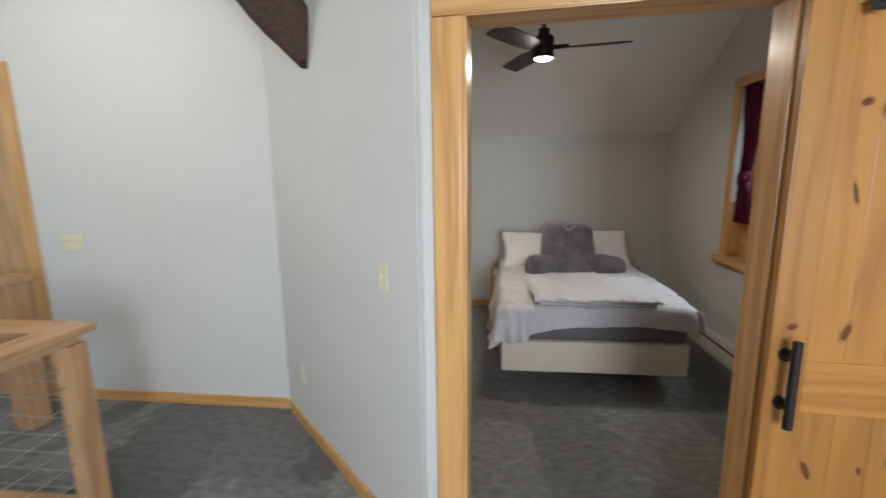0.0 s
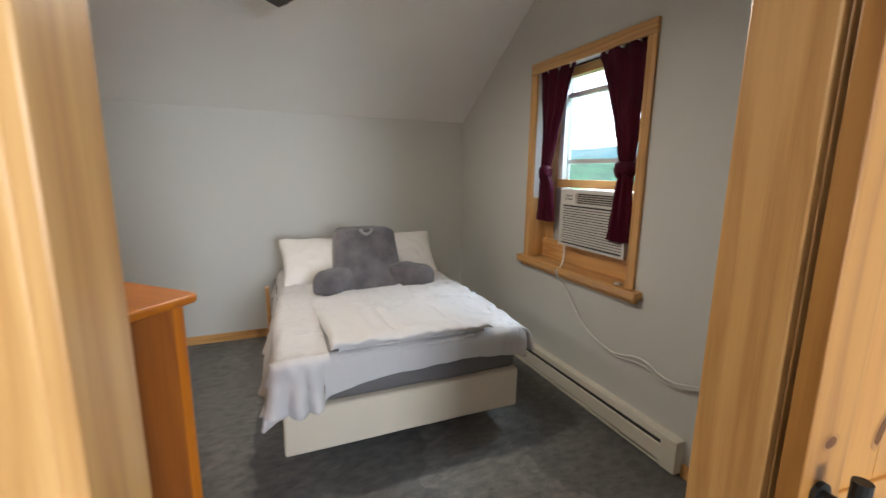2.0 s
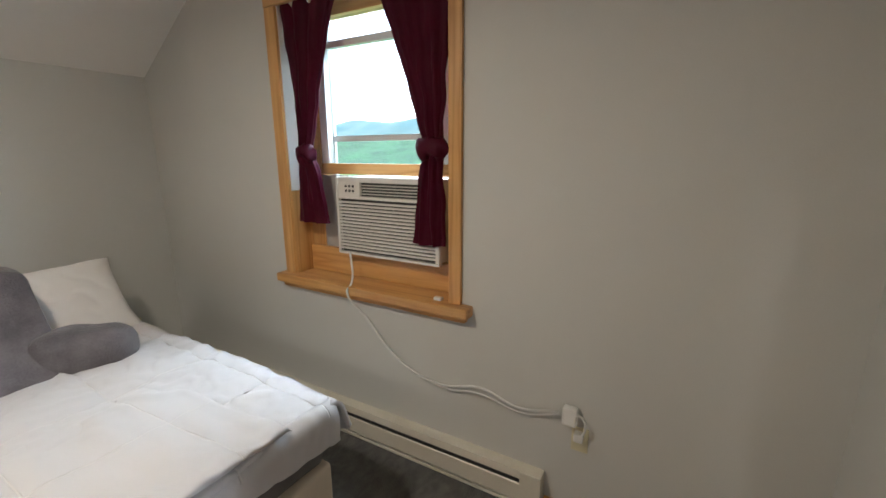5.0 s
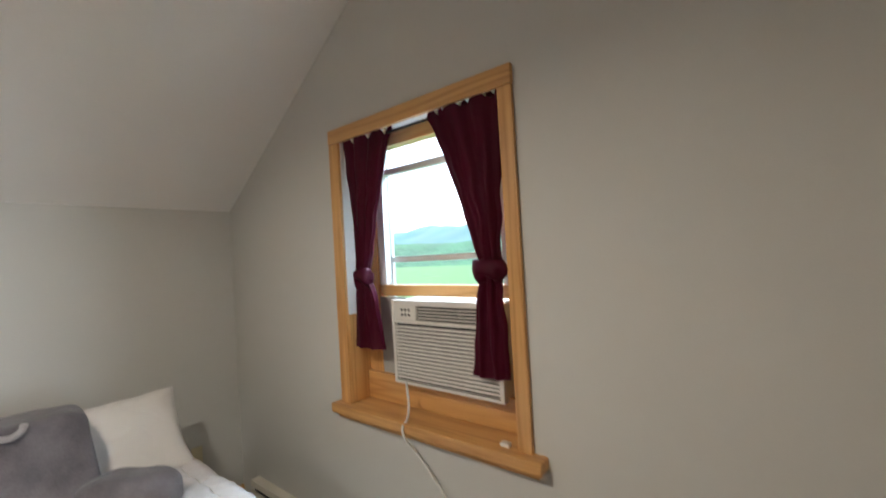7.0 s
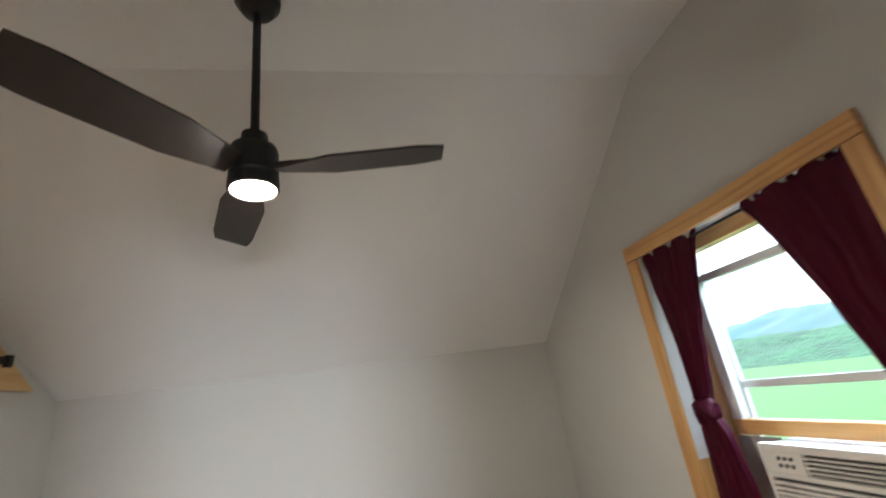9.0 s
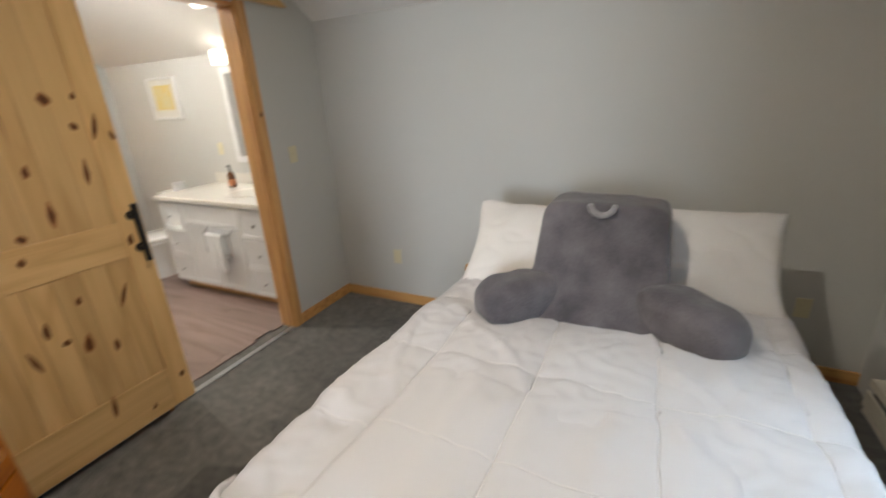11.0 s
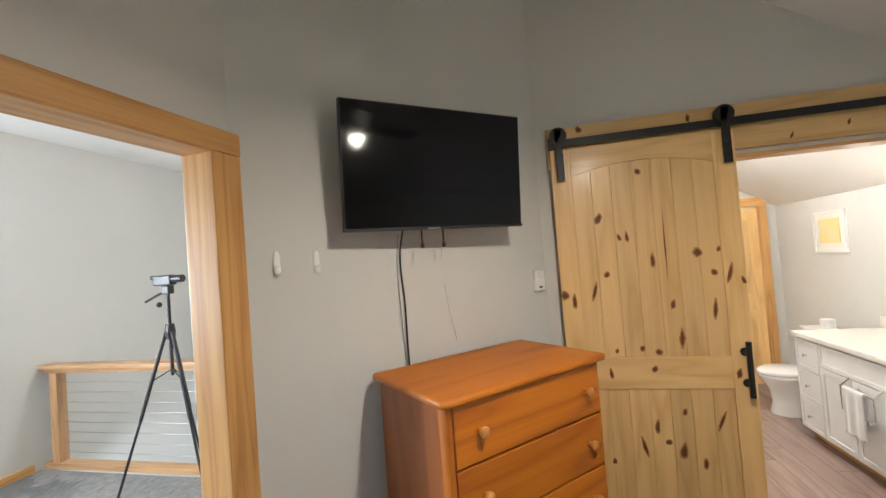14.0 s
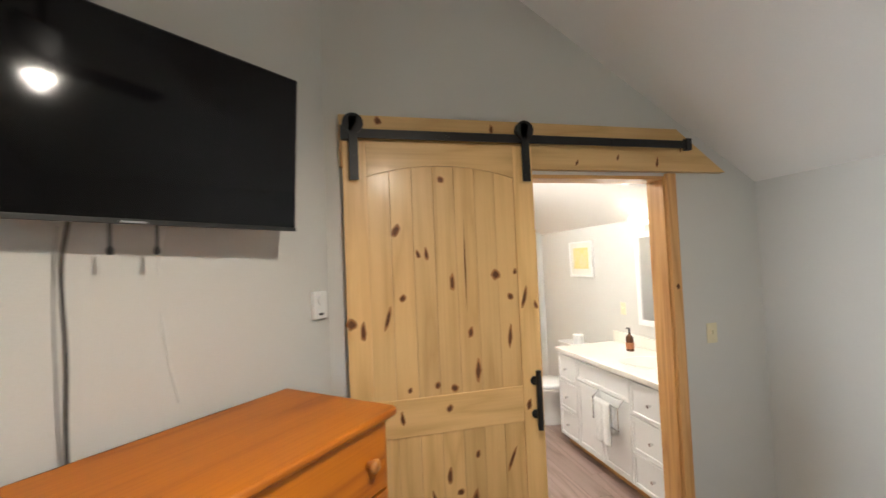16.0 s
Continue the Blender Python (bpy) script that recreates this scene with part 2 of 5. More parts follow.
quilted(DUVET, .36, .42)
PILLOW = mat("pillow_cotton", (.72, .69, .66), .9, (.66, .63, .60), 5, .4, 420, .25, sheen=.15)
PLUSH = mat("grey_plush", (.15, .135, .145), .95, (.055, .049, .056), 7, .18, 120, .7, .005, sheen=.25, contrast=.17)
PLUSH_L = mat("light_grey_plush", (.33, .31, .31), .95, (.26, .245, .245), 12, .5, 160, .5, .006, sheen=.4)
CURTAIN = mat("burgundy_satin", (.085, .003, .019), .55, (.045, .0015, .010), 8, .5, 400, .15, .001)
RUBBER = mat("dark_rubber", (.03, .03, .03), .8)
PLANK = wood("greybrown_vinyl_plank", (.30, .215, .185), (.19, .13, .11), "x", .42, .1, 6, .16)
FELT = mat("fan_blade_walnut", (.030, .020, .015), .5, (.018, .012, .009), 10, .5, 120, .1, stretch=(1, 6, 1))
LOG = mat("dark_hewn_log", (.11, .060, .030), .75, (.035, .018, .010), 7, .55, 40, 1, .02)
GRASS = mat("grass", (.075, .20, .045), .95, (.040, .125, .03), .05, .5, 1.5, .5, .05)
WOODS = mat("woodland", (.055, .19, .085), .95, (.020, .075, .045), .07, .5, .5, 1, 2.5, contrast=.16)
HILLS = mat("far_hills", (.08, .20, .22), .95, (.07, .14, .12), .01, .5, .1, .5, 2)
AMBER = mat("amber_glass", (.10, .035, .012), .12, (.07, .025, .01), 5, .5, 40, 0, coat=.4)
PAPER = mat("print_paper", (.82, .80, .74), .7)
YELLOW = mat("yellow_print", (.74, .58, .20), .7, (.66, .60, .36), 14, .5, 60, .02, contrast=.12)
LABEL = mat("label_orange", (.45, .16, .06), .6)
TOWEL = mat("white_towel", (.82, .82, .81), .95, (.74, .74, .73), 20, .5, 300, .6, .004, sheen=.3)
CORDW = mat("white_cord", (.74, .73, .70), .5)
EXTERIOR = mat("roof_shingle", (.11, .10, .10), .9, (.07, .065, .065), 3, .5, 30, .4)
FANLAMP = glow("fan_diffuser", (1, .90, .74), 5)
SHADE = glow("frosted_shade", (1, .90, .74), .6)
CLAMP = glow("ceiling_diffuser", (1, .92, .8), 2.5)
CURTAIN.node_tree.nodes["Principled BSDF"].inputs["Specular IOR Level"].default_value = .15
SCREEN.node_tree.nodes["Principled BSDF"].inputs["Specular IOR Level"].default_value = .26


def translucent(m, colour, share):
    """Lets some light through a thin cloth."""
    n, l = m.node_tree.nodes, m.node_tree.links
    t, mix = n.new("ShaderNodeBsdfTranslucent"), n.new("ShaderNodeMixShader")
    t.inputs[0].default_value = (*colour, 1)
    mix.inputs[0].default_value = share
    l.new(n["Principled BSDF"].outputs[0], mix.inputs[1])
    l.new(t.outputs[0], mix.inputs[2])
    l.new(mix.outputs[0], n["Material Output"].inputs[0])


translucent(CURTAIN, (.16, .004, .035), .2)
MIRROR = bpy.data.materials.new("mirror")
MIRROR.use_nodes = True
MIRROR.node_tree.nodes["Principled BSDF"].inputs["Metallic"].default_value = 1
MIRROR.node_tree.nodes["Principled BSDF"].inputs["Roughness"].default_value = .02
GLASS = bpy.data.materials.new("window_glass")
GLASS.use_nodes = True
gp = GLASS.node_tree.nodes["Principled BSDF"]
gp.inputs["Transmission Weight"].default_value, gp.inputs["Roughness"].default_value, gp.inputs["IOR"].default_value = 1, 0, 1.02

# ---- mesh helpers ----


def box(bm, x0, x1, y0, y1, z0, z1, bevel=0.0, m=None):
    r = bmesh.ops.create_cube(bm, size=1)
    for v in r["verts"]:
        v.co = Vector((x0 + (v.co.x + .5) * (x1 - x0), y0 + (v.co.y + .5) * (y1 - y0), z0 + (v.co.z + .5) * (z1 - z0)))
    if bevel:
        es = list({e for v in r["verts"] for e in v.link_edges})
        bmesh.ops.bevel(bm, geom=es, offset=bevel, segments=2, affect="EDGES", profile=.6)
    return bm


def solid(*a, **k):
    return box(bmesh.new(), *a, **k)


def prism(poly, axis, a, b, bm=None):
    """A polygon (2D) drawn out along an axis from a to b."""
    bm = bm or bmesh.new()
    put = {"x": lambda p, q: (q, p[0], p[1]), "y": lambda p, q: (p[0], q, p[1]), "z": lambda p, q: (p[0], p[1], q)}[axis]
    lo, hi = [bm.verts.new(put(p, a)) for p in poly], [bm.verts.new(put(p, b)) for p in poly]
    bm.faces.new(lo)
    bm.faces.new(hi)
    for i in range(len(poly)):
        j = (i + 1) % len(poly)
        bm.faces.new((lo[i], lo[j], hi[j], hi[i]))
    bmesh.ops.recalc_face_normals(bm, faces=bm.faces)
    return bm


def rod(bm, a, b, r, r2=None, seg=12):
    a, b = Vector(a), Vector(b)
    m = Matrix.Translation((a + b) / 2) @ (b - a).to_track_quat("Z", "Y").to_matrix().to_4x4()
    bmesh.ops.create_cone(bm, cap_ends=True, segments=seg, radius1=r, radius2=r if r2 is None else r2, depth=(b - a).length, matrix=m)
    return bm


def lathe(profile, seg=24, at=(0, 0, 0), bm=None):
    """Turns (radius, height) pairs round a vertical axis."""
    bm = bm or bmesh.new()
    rings = [[bm.verts.new((at[0] + r * math.cos(2 * math.pi * i / seg), at[1] + r * math.sin(2 * math.pi * i / seg), at[2] + z)) for i in range(seg)] for r, z in profile]
    for p, q in zip(rings, rings[1:]):
        for i in range(seg):
            bm.faces.new((p[i], p[(i + 1) % seg], q[(i + 1) % seg], q[i]))
    bm.faces.new(rings[0])
    bm.faces.new(rings[-1])
    bmesh.ops.recalc_face_normals(bm, faces=bm.faces)
    return bm


def ball(bm, at, size, seg=16, power=1.0):
    """An ellipsoid; power under 1 squares it off into a cushion."""
    r = bmesh.ops.create_uvsphere(bm, u_segments=seg * 2, v_segments=seg, radius=1)
    for v in r["verts"]:
        v.co = Vector([math.copysign(abs(c) ** power, c) * s + o for c, s, o in zip(v.co, size, at)])
    return bm


def sheet(fn, nu, nv):
    """A grid surface from fn(u, v), both from 0 to 1."""
    bm = bmesh.new()
    g = [[bm.verts.new(fn(i / nu, j / nv)) for j in range(nv + 1)] for i in range(nu + 1)]
    for i in range(nu):
        for j in range(nv):
            bm.faces.new((g[i][j], g[i + 1][j], g[i + 1][j + 1], g[i][j + 1]))
    bmesh.ops.recalc_face_normals(bm, faces=bm.faces)
    return bm


def mesh(name, bm, material, smooth=False):
    me = bpy.data.meshes.new(name)
    bm.to_mesh(me)
    bm.free()
    me.materials.append(material)
    if smooth:
        me.shade_smooth()
    return me


def part(name, bm, material, parent, label="", smooth=False):
    ob = new(name, mesh(name, bm, material, smooth))
    ob.parent = parent
    return tagged(ob, label)


def structure(name, bm, material, label, category, smooth=False):
    return tagged(new(name, mesh(name, bm, material, smooth)), label, category, kind="structure")


def thing(name, label, category, m=None, group=""):
    ob = new(name)
    ob.empty_display_size = .1
    ob.matrix_world = m or Matrix()
    return tagged(ob, label, category, group)


def single(name, bm, material, label, category, m=None, smooth=False, group=""):
    ob = new(name, mesh(name, bm, material, smooth))
    ob.matrix_world = m or Matrix()
    return tagged(ob, label, category, group)


def tube(name, points, r, material, parent=None, label="", category=""):
    """A cable along a smooth curve."""
    cu = bpy.data.curves.new(name, "CURVE")
    cu.dimensions, cu.bevel_depth, cu.bevel_resolution, cu.resolution_u = "3D", r, 3, 8
    s = cu.splines.new("BEZIER")
    s.bezier_points.add(len(points) - 1)
    for bp, p in zip(s.bezier_points, points):
        bp.co, bp.handle_left_type, bp.handle_right_type = p, "AUTO", "AUTO"
    tmp = bpy.data.objects.new(name, cu)
    me = bpy.data.meshes.new_from_object(tmp)
    bpy.data.objects.remove(tmp)
    me.materials.clear()
    me.materials.append(material)
    me.name = name
    me.shade_smooth()
    ob = new(name, me)
    ob.parent = parent
    return tagged(ob, label, category)


# ---- the plan ----
XW, XB, YF = 2.565, -.83, 5.557          # window wall, barn-door wall, far wall
YE0, YE1 = 1.80, 1.90                    # entry wall, hall face and room face
ZC, YR, ZK = 3.22, 3.83, 2.12            # flat ceiling, where the slope starts, knee height
SLOPE = (ZC - ZK) / (YF - YR)
XL, YH, YB = -3.85, 2.985, -1.77          # bathroom's back wall, hall's side wall, hall's end wall
U, N = Vector((-.7071, .7071, 0)), Vector((.7071, .7071, 0))   # along and out of the diagonal wall
DI, DO = 1.572, 1.447                    # its room face and its hall face


PIVOT = Vector((.42, 1.92, 0))             # the entry wall stands a few degrees out of square
SKEW = Matrix.Translation(PIVOT) @ Matrix.Rotation(radians(-4.5), 4, "Z") @ Matrix.Translation(-PIVOT)


def zc(y):
    return ZC if y <= YR else ZC - (y - YR) * SLOPE


def diag(s, d, z):
    """A point s along the diagonal wall, d out from the origin's parallel, at height z."""
    return U * s + N * d + Vector((0, 0, z))

# ---- structure ----
bm = solid(XL - .1, XW + .25, 2.05, YF + .25, -.25, 0)
box(bm, -1.36, XW + .25, YB - .15, 2.05, -.25, 0)
box(bm, XL - .1, -3.2, YB - .15, 2.05, -.25, 0)
structure("floor", bm, CARPET, "dark grey cut-pile carpet floor with brushed tracks", "floor")
bm = solid(-3.5, -1.2, YB - .15, 2.2, -2.75, -2.6)
box(bm, -1.2, XW + .24, YB - .15, 2.2, -2.75, -2.6)
structure("floor_lower", bm, CARPET, "dark grey carpet floor at the foot of the stairwell", "floor")

bm = prism([(4.2, 0), (YF + .2, 0), (YF + .2, zc(YF + .2) + .1), (4.2, zc(4.2) + .1)], "x", XW, XW + .24)
prism([(3.155, 2.40), (4.2, 2.40), (4.2, zc(4.2) + .1), (YR, ZC + .1), (3.155, ZC + .1)], "x", XW, XW + .24, bm)
box(bm, XW, XW + .24, 3.155, 4.2, 0, .875)
box(bm, XW, XW + .24, YB - .15, 3.155, 0, ZC + .1)
structure("wall_window", bm, PAINT, "pale greige painted gable wall with a deep window opening", "wall")
bm = solid(XB - .02, XW, YF, YF + .2, 0, ZK + .05)
structure("wall_far", bm, PAINT, "pale greige painted knee wall behind the bed", "wall")
bm = prism([(4.895, 0), (YF, 0), (YF, zc(YF) + .06), (YR, ZC + .06), (3.045, ZC + .06), (3.045, 2.147), (4.895, 2.147)], "x", XB - .11, XB)
box(bm, XB - .11, XB, 3.045, 3.95, 0, 2.147)
structure("wall_barn_door", bm, PAINT, "pale grey painted wall with a bathroom doorway", "wall")
s0, s1 = -.13, 1.72
corner_in = (XB, (DI - .7071 * XB) / .7071)
corner_out = (-.95, (DO + .7071 * .95) / .7071)
e_in, e_out = ((DI - .7071 * YE1) / .7071, YE1), ((DO - .7071 * YE0) / .7071, YE0)
bm = prism([corner_in, corner_out, e_out, e_in], "z", 0, ZC + .05)
structure("wall_diagonal", bm, PAINT, "pale grey painted angled wall between entry and bathroom door", "wall")
bm = solid(e_out[0] - .01, .412, YE0, YE1, 0, ZC + .05)
box(bm, .412, 1.385, YE0, YE1, 2.165, ZC + .05)
box(bm, 1.385, XW + .1, YE0, YE1, 0, ZC + .05)
structure("wall_entry", bm, PAINT, "pale grey painted wall with the bedroom doorway", "wall").matrix_world = SKEW
bm = solid(XL, -.86, YH, YH + .14, 0, ZC + .05)
structure("wall_hall_side", bm, PAINT, "white painted landing wall beside the bathroom", "wall")
bm = solid(-3.3, .7, YB - .15, YB, -2.6, ZC + .05)
box(bm, 1.9, XW, YB - .15, YB, 0, ZC + .05)
box(bm, .7, 1.9, YB - .15, YB, 0, .95)
box(bm, .7, 1.9, YB - .15, YB, 2.35, ZC + .05)
structure("wall_hall_end", bm, PAINT, "white painted end wall of the landing with a window opening", "wall")
bm = solid(-3.35, -3.2, YB, 2.05, -2.6, ZC + .05)
structure("wall_stairwell", bm, PAINT, "white painted stairwell wall", "wall")
# unseen walls, added to keep outdoor light out of the stairwell
bm = solid(XW, XW + .24, YB - .15, 2.05, -2.6, -.25)
box(bm, -3.2, XW, 2.05, 2.2, -2.6, -.25)
box(bm, .7, XW, YB - .15, YB, -2.6, 0)
structure("wall_lower", bm, PAINT, "unseen white walls added to close the storey below", "wall")
bm = solid(XL - .12, XL, 2.05, 5.9, 0, ZC + .05)
structure("wall_bath_back", bm, PAINT, "pale grey painted bathroom back wall", "wall")
bm = solid(XL, XB - .15, 5.70, 5.85, 0, 2.08)
structure("wall_bath_far", bm, PAINT, "pale grey painted bathroom knee wall behind the vanity", "wall")
bm = solid(XL - .15, XW + .24, YB - .15, YR, ZC, ZC + .14)
structure("ceiling", bm, CEIL, "matt white flat painted ceiling", "ceiling")
bm = prism([(YR, ZC), (5.95, zc(5.95)), (5.95, zc(5.95) + .16), (YR, ZC + .14)], "x", XL - .15, XW + .24)
structure("ceiling_slope", bm, CEIL, "matt white sloping painted ceiling under the roof", "ceiling")
bm = solid(XL - .1, XB - .15, YH + .14, 5.70, -.001, .004)
bath_floor = structure("floor_bath", bm, RUBBER, "grey-brown plank bathroom floor", "floor")

# baseboards
H = .078


def skirting(name, poly, z1=H):
    bm = prism(poly, "z", .0, z1)
    es = [e for e in bm.edges if all(v.co.z > z1 - .001 for v in e.verts)]
    bmesh.ops.bevel(bm, geom=es, offset=.004, segments=1, affect="EDGES")
    return structure(name, bm, PINE["x"], "varnished pine baseboard along the carpet", "baseboard")


T = .016
skirting("baseboard", [(XB, YF - T), (XW, YF - T), (XW, YF), (XB, YF)])
skirting("baseboard", [(XB, 4.967), (XB + T, 4.967), (XB + T, YF - T), (XB, YF - T)])
skirting("baseboard", [(XW - T, YE1 + .02), (XW, YE1 + .02), (XW, 2.67), (XW - T, 2.67)])
skirting("baseboard", [(-2.76, YH - T), (-.88, YH - T), (-.87, YH), (-2.76, YH)])
a, b = diag(-1.05, DO, 0), diag(.4, DO, 0)
p0, p1 = Vector((-.885, (DO + .7071 * .885) / .7071)), Vector((e_out[0] - .02, (DO - .7071 * (e_out[0] - .02)) / .7071))
skirting("baseboard", [tuple(p0), tuple(p1), (p1[0] - .7071 * T, p1[1] - .7071 * T), (p0[0] - .7071 * T, p0[1] - .7071 * T)])
p0, p1 = Vector(corner_in) + Vector((.03, -.03)), Vector(e_in) + Vector((-.02, .02))
skirting("baseboard", [tuple(p0), tuple(p1), (p1[0] + .7071 * T, p1[1] + .7071 * T), (p0[0] + .7071 * T, p0[1] + .7071 * T)])
skirting("baseboard", [(-1.3, YB), (XW, YB), (XW, YB + T), (-1.3, YB + T)])
skirting("baseboard", [(1.49, YE1), (XW - T, YE1), (XW - T, YE1 + T), (1.49, YE1 + T)]).matrix_world = SKEW


# ---- doorways ----
def doorway(name, label, pieces):
    ob = thing(name, label, "door frame")
    ob["kind"] = "structure"
    for n, b, ax in pieces:
        part(n, solid(*b, bevel=.004), PINE[ax], ob)
    return ob


doorway("door_1", "varnished pine jambs and casing of the bedroom doorway", [
    ("jamb", (.400, .422, YE0 - .02, YE1 + .02, 0, 2.155), "z"), ("jamb", (1.375, 1.397, YE0 - .02, YE1 + .02, 0, 2.155), "z"),
    ("head_jamb", (.400, 1.397, YE0 - .02, YE1 + .02, 2.155, 2.175), "x"),
    ("casing", (.305, .403, YE0 - .022, YE0, 0, 2.158), "z"), ("casing", (1.395, 1.50, YE0 - .022, YE0, 0, 2.158), "z"), ("head_casing", (.305, 2.45, YE0 - .025, YE0, 2.160, 2.38), "x"),
    ("casing", (.288, .415, YE1, YE1 + .022, 0, 2.158), "z"), ("casing", (1.382, 1.485, YE1, YE1 + .018, 0, 2.158), "z"), ("head_casing", (.288, 1.485, YE1, YE1 + .025, 2.160, 2.245), "x")]).matrix_world = SKEW
XO = XB + .022
bath_door = doorway("door_2", "varnished pine jambs and casing of the bathroom doorway", [
    ("jamb", (XB - .115, XO, 3.935, 3.952, 0, 2.147), "z"), ("jamb", (XB - .125, XB + .004, 4.89, 4.906, 0, 2.147), "z"),
    ("head_jamb", (XB - .125, XB + .004, 3.95, 4.89, 2.127, 2.147), "y"), ("casing", (XB, XO, 4.902, 4.965, 0, 2.160), "z")])
part("threshold", solid(XB - .03, XB + .006, 3.955, 4.885, 0, .009, bevel=.003), STEEL, bath_door, "narrow bright metal strip between carpet and planks")
bm = prism([(3.12, 2.166), (5.292, 2.166), (4.97, 2.405), (3.12, 2.405)], "x", XB, XB + .038)
part("header_board", bm, PALE["y"], bath_door, "long knotty pine track board with one end cut to the roof slope")


# ---- barn doors ----
def knots(bm, places, front, seed, size=1):
    """Flat dark knots, leaning ovals of uneven size, set flush in the face."""
    rnd = random.Random(seed)
    for a, z in places:
        rx, rz, turn = size * (.007 + .010 * rnd.random() ** 1.8), size * (.009 + .028 * rnd.random() ** 2), rnd.uniform(-.4, .4)
        ring = []
        for i in range(10):
            q = 2 * math.pi * i / 10
            k = rnd.uniform(.8, 1.15)
            p, r = rx * k * math.cos(q), rz * k * math.sin(q) * (1.25 if math.sin(q) > .9 else 1)
            ring.append(bm.verts.new(front(a + p * math.cos(turn) - r * math.sin(turn), z + p * math.sin(turn) + r * math.cos(turn))))
        bm.faces.new(ring)
    return bm


def barn_door(name, label, m, knot_places, seed, pull_side, PALE, knot_size=1):
    """A two-panel plank door in its own frame: x across, z up, front at y = 0 facing -y."""
    w, h, t = .925, 2.223, .035
    ob = thing(name, label, "door", m)
    st = .105
    part("stile", solid(0, st, 0, t, 0, h, bevel=.003), PALE["z"], ob)
    part("stile", solid(w - st, w, 0, t, 0, h, bevel=.003), PALE["z"], ob)
    part("bottom_rail", solid(st, w - st, 0, t, 0, .235, bevel=.003), PALE["x"], ob)
    part("lock_rail", solid(st, w - st, 0, t, .875, 1.045, bevel=.003), PALE["x"], ob)
    arch = [(st + (w - 2 * st) * i / 16, 2.062 + .055 * (1 - (2 * i / 16 - 1) ** 2)) for i in range(17)]
    part("top_rail", prism([(st, h), *[(x, z) for x, z in arch], (w - st, h)], "y", 0, t), PALE["x"], ob)
    n = 7
    pw = (w - 2 * st) / n
    for z0, z1 in ((.235, .875), (1.045, 2.115)):
        for i in range(n):
            x0 = st + pw * i
            bm = solid(x0 + .0004, x0 + pw - .0004, .007, t - .006, z0 - .01, min(z1, 2.115), bevel=.002)
            part("plank", bm, PALE["z"], ob)
    for face, places in ((0, knot_places[0]), (.007, knot_places[1])):
        for i, place in enumerate(places):
            k = seed * 100 + i
            knot = part("knot", knots(bmesh.new(), [place], lambda a, z: (a, face - .0010, z), k, knot_size), KNOT, ob, "dark brown knot in the pine")
            part("halo", knots(bmesh.new(), [place], lambda a, z: (a, face - .0006, z), k, knot_size * 1.55), HALO, knot, "reddish ring of grain round the knot")
    x = w - .045 if pull_side > 0 else .045
    pull = part("pull_handle", rod(bmesh.new(), (x, -.052, .845), (x, -.052, 1.125), .0135), BLACK, ob, "black iron pull bar")
    for z in (.905, 1.065):
        bm = rod(bmesh.new(), (x, -.052, z), (x, 0, z), .010)
        rod(bm, (x, -.008, z), (x, 0, z), .021, seg=18)
        part("standoff", bm, BLACK, pull)
    return ob


DOOR_M = pose(-.760, 3.132, .05, 0, 0, 90)
KN = [(3.38, 1.55), (3.58, 1.03), (3.62, 1.61), (3.84, 1.64), (3.31, 1.46), (3.20, 1.41), (3.15, 1.45), (3.46, 1.75), (3.50, 1.75), (3.70, 1.37), (3.91, 1.53), (3.90, 1.33), (3.94, 1.65), (3.98, 1.52),
      (4.04, 1.48), (3.53, 1.14), (3.61, 1.12), (3.36, 1.01), (3.98, 1.00), (3.58, 2.10), (3.36, 1.86), (3.73, 1.19), (3.40, 1.13)]
KN += [(3.71, .80), (3.88, .75), (3.57, .72), (3.62, .64), (3.50, .61), (3.79, .53), (3.69, .23), (3.85, .12), (4.02, .21), (3.34, .53), (3.69, .59)]


def split(places):
    panel = lambda a, z: .105 < a < .82 and (.235 < z < .875 or 1.045 < z < 2.05)
    return [p for p in places if not panel(*p)], [p for p in places if panel(*p)]


barn = barn_door("barn_door", "knotty pine sliding barn door with arched top panel, slid half open", DOOR_M, split([(a - 3.132, z - .05) for a, z in KN]), 3, 1, PALE)
long_knot = prism([(.553, 1.42), (.558, 1.62), (.556, 1.86), (.550, 1.65)], "y", .0055, .0062)
part("split", long_knot, KNOT, barn, "long dark pitch streak in a plank")
hall_knots = [(.166, 1.811), (.33, 1.856), (.223, 1.793), (.41, 1.797), (.454, 1.50), (.324, 1.547), (.173, 1.555), (.419, 1.367), (.201, 1.138), (.49, 1.279), (.053, 1.155), (.475, 1.00), (.568, .965),
              (.47, .80), (.592, .804), (.371, .737), (.293, .687), (.556, .645), (.477, 1.61), (.149, .668), (.66, 1.20), (.80, 1.75), (.70, 1.5), (.62, 1.9), (.4, .5), (.3, .42), (.75, .6), (.045, .42), (.55, .12)]
barn2 = barn_door("barn_door", "knotty pine sliding barn door on the landing, slid fully open", SKEW @ pose(1.378, 1.725, .02), split(hall_knots), 9, -1, HONEY, .9)


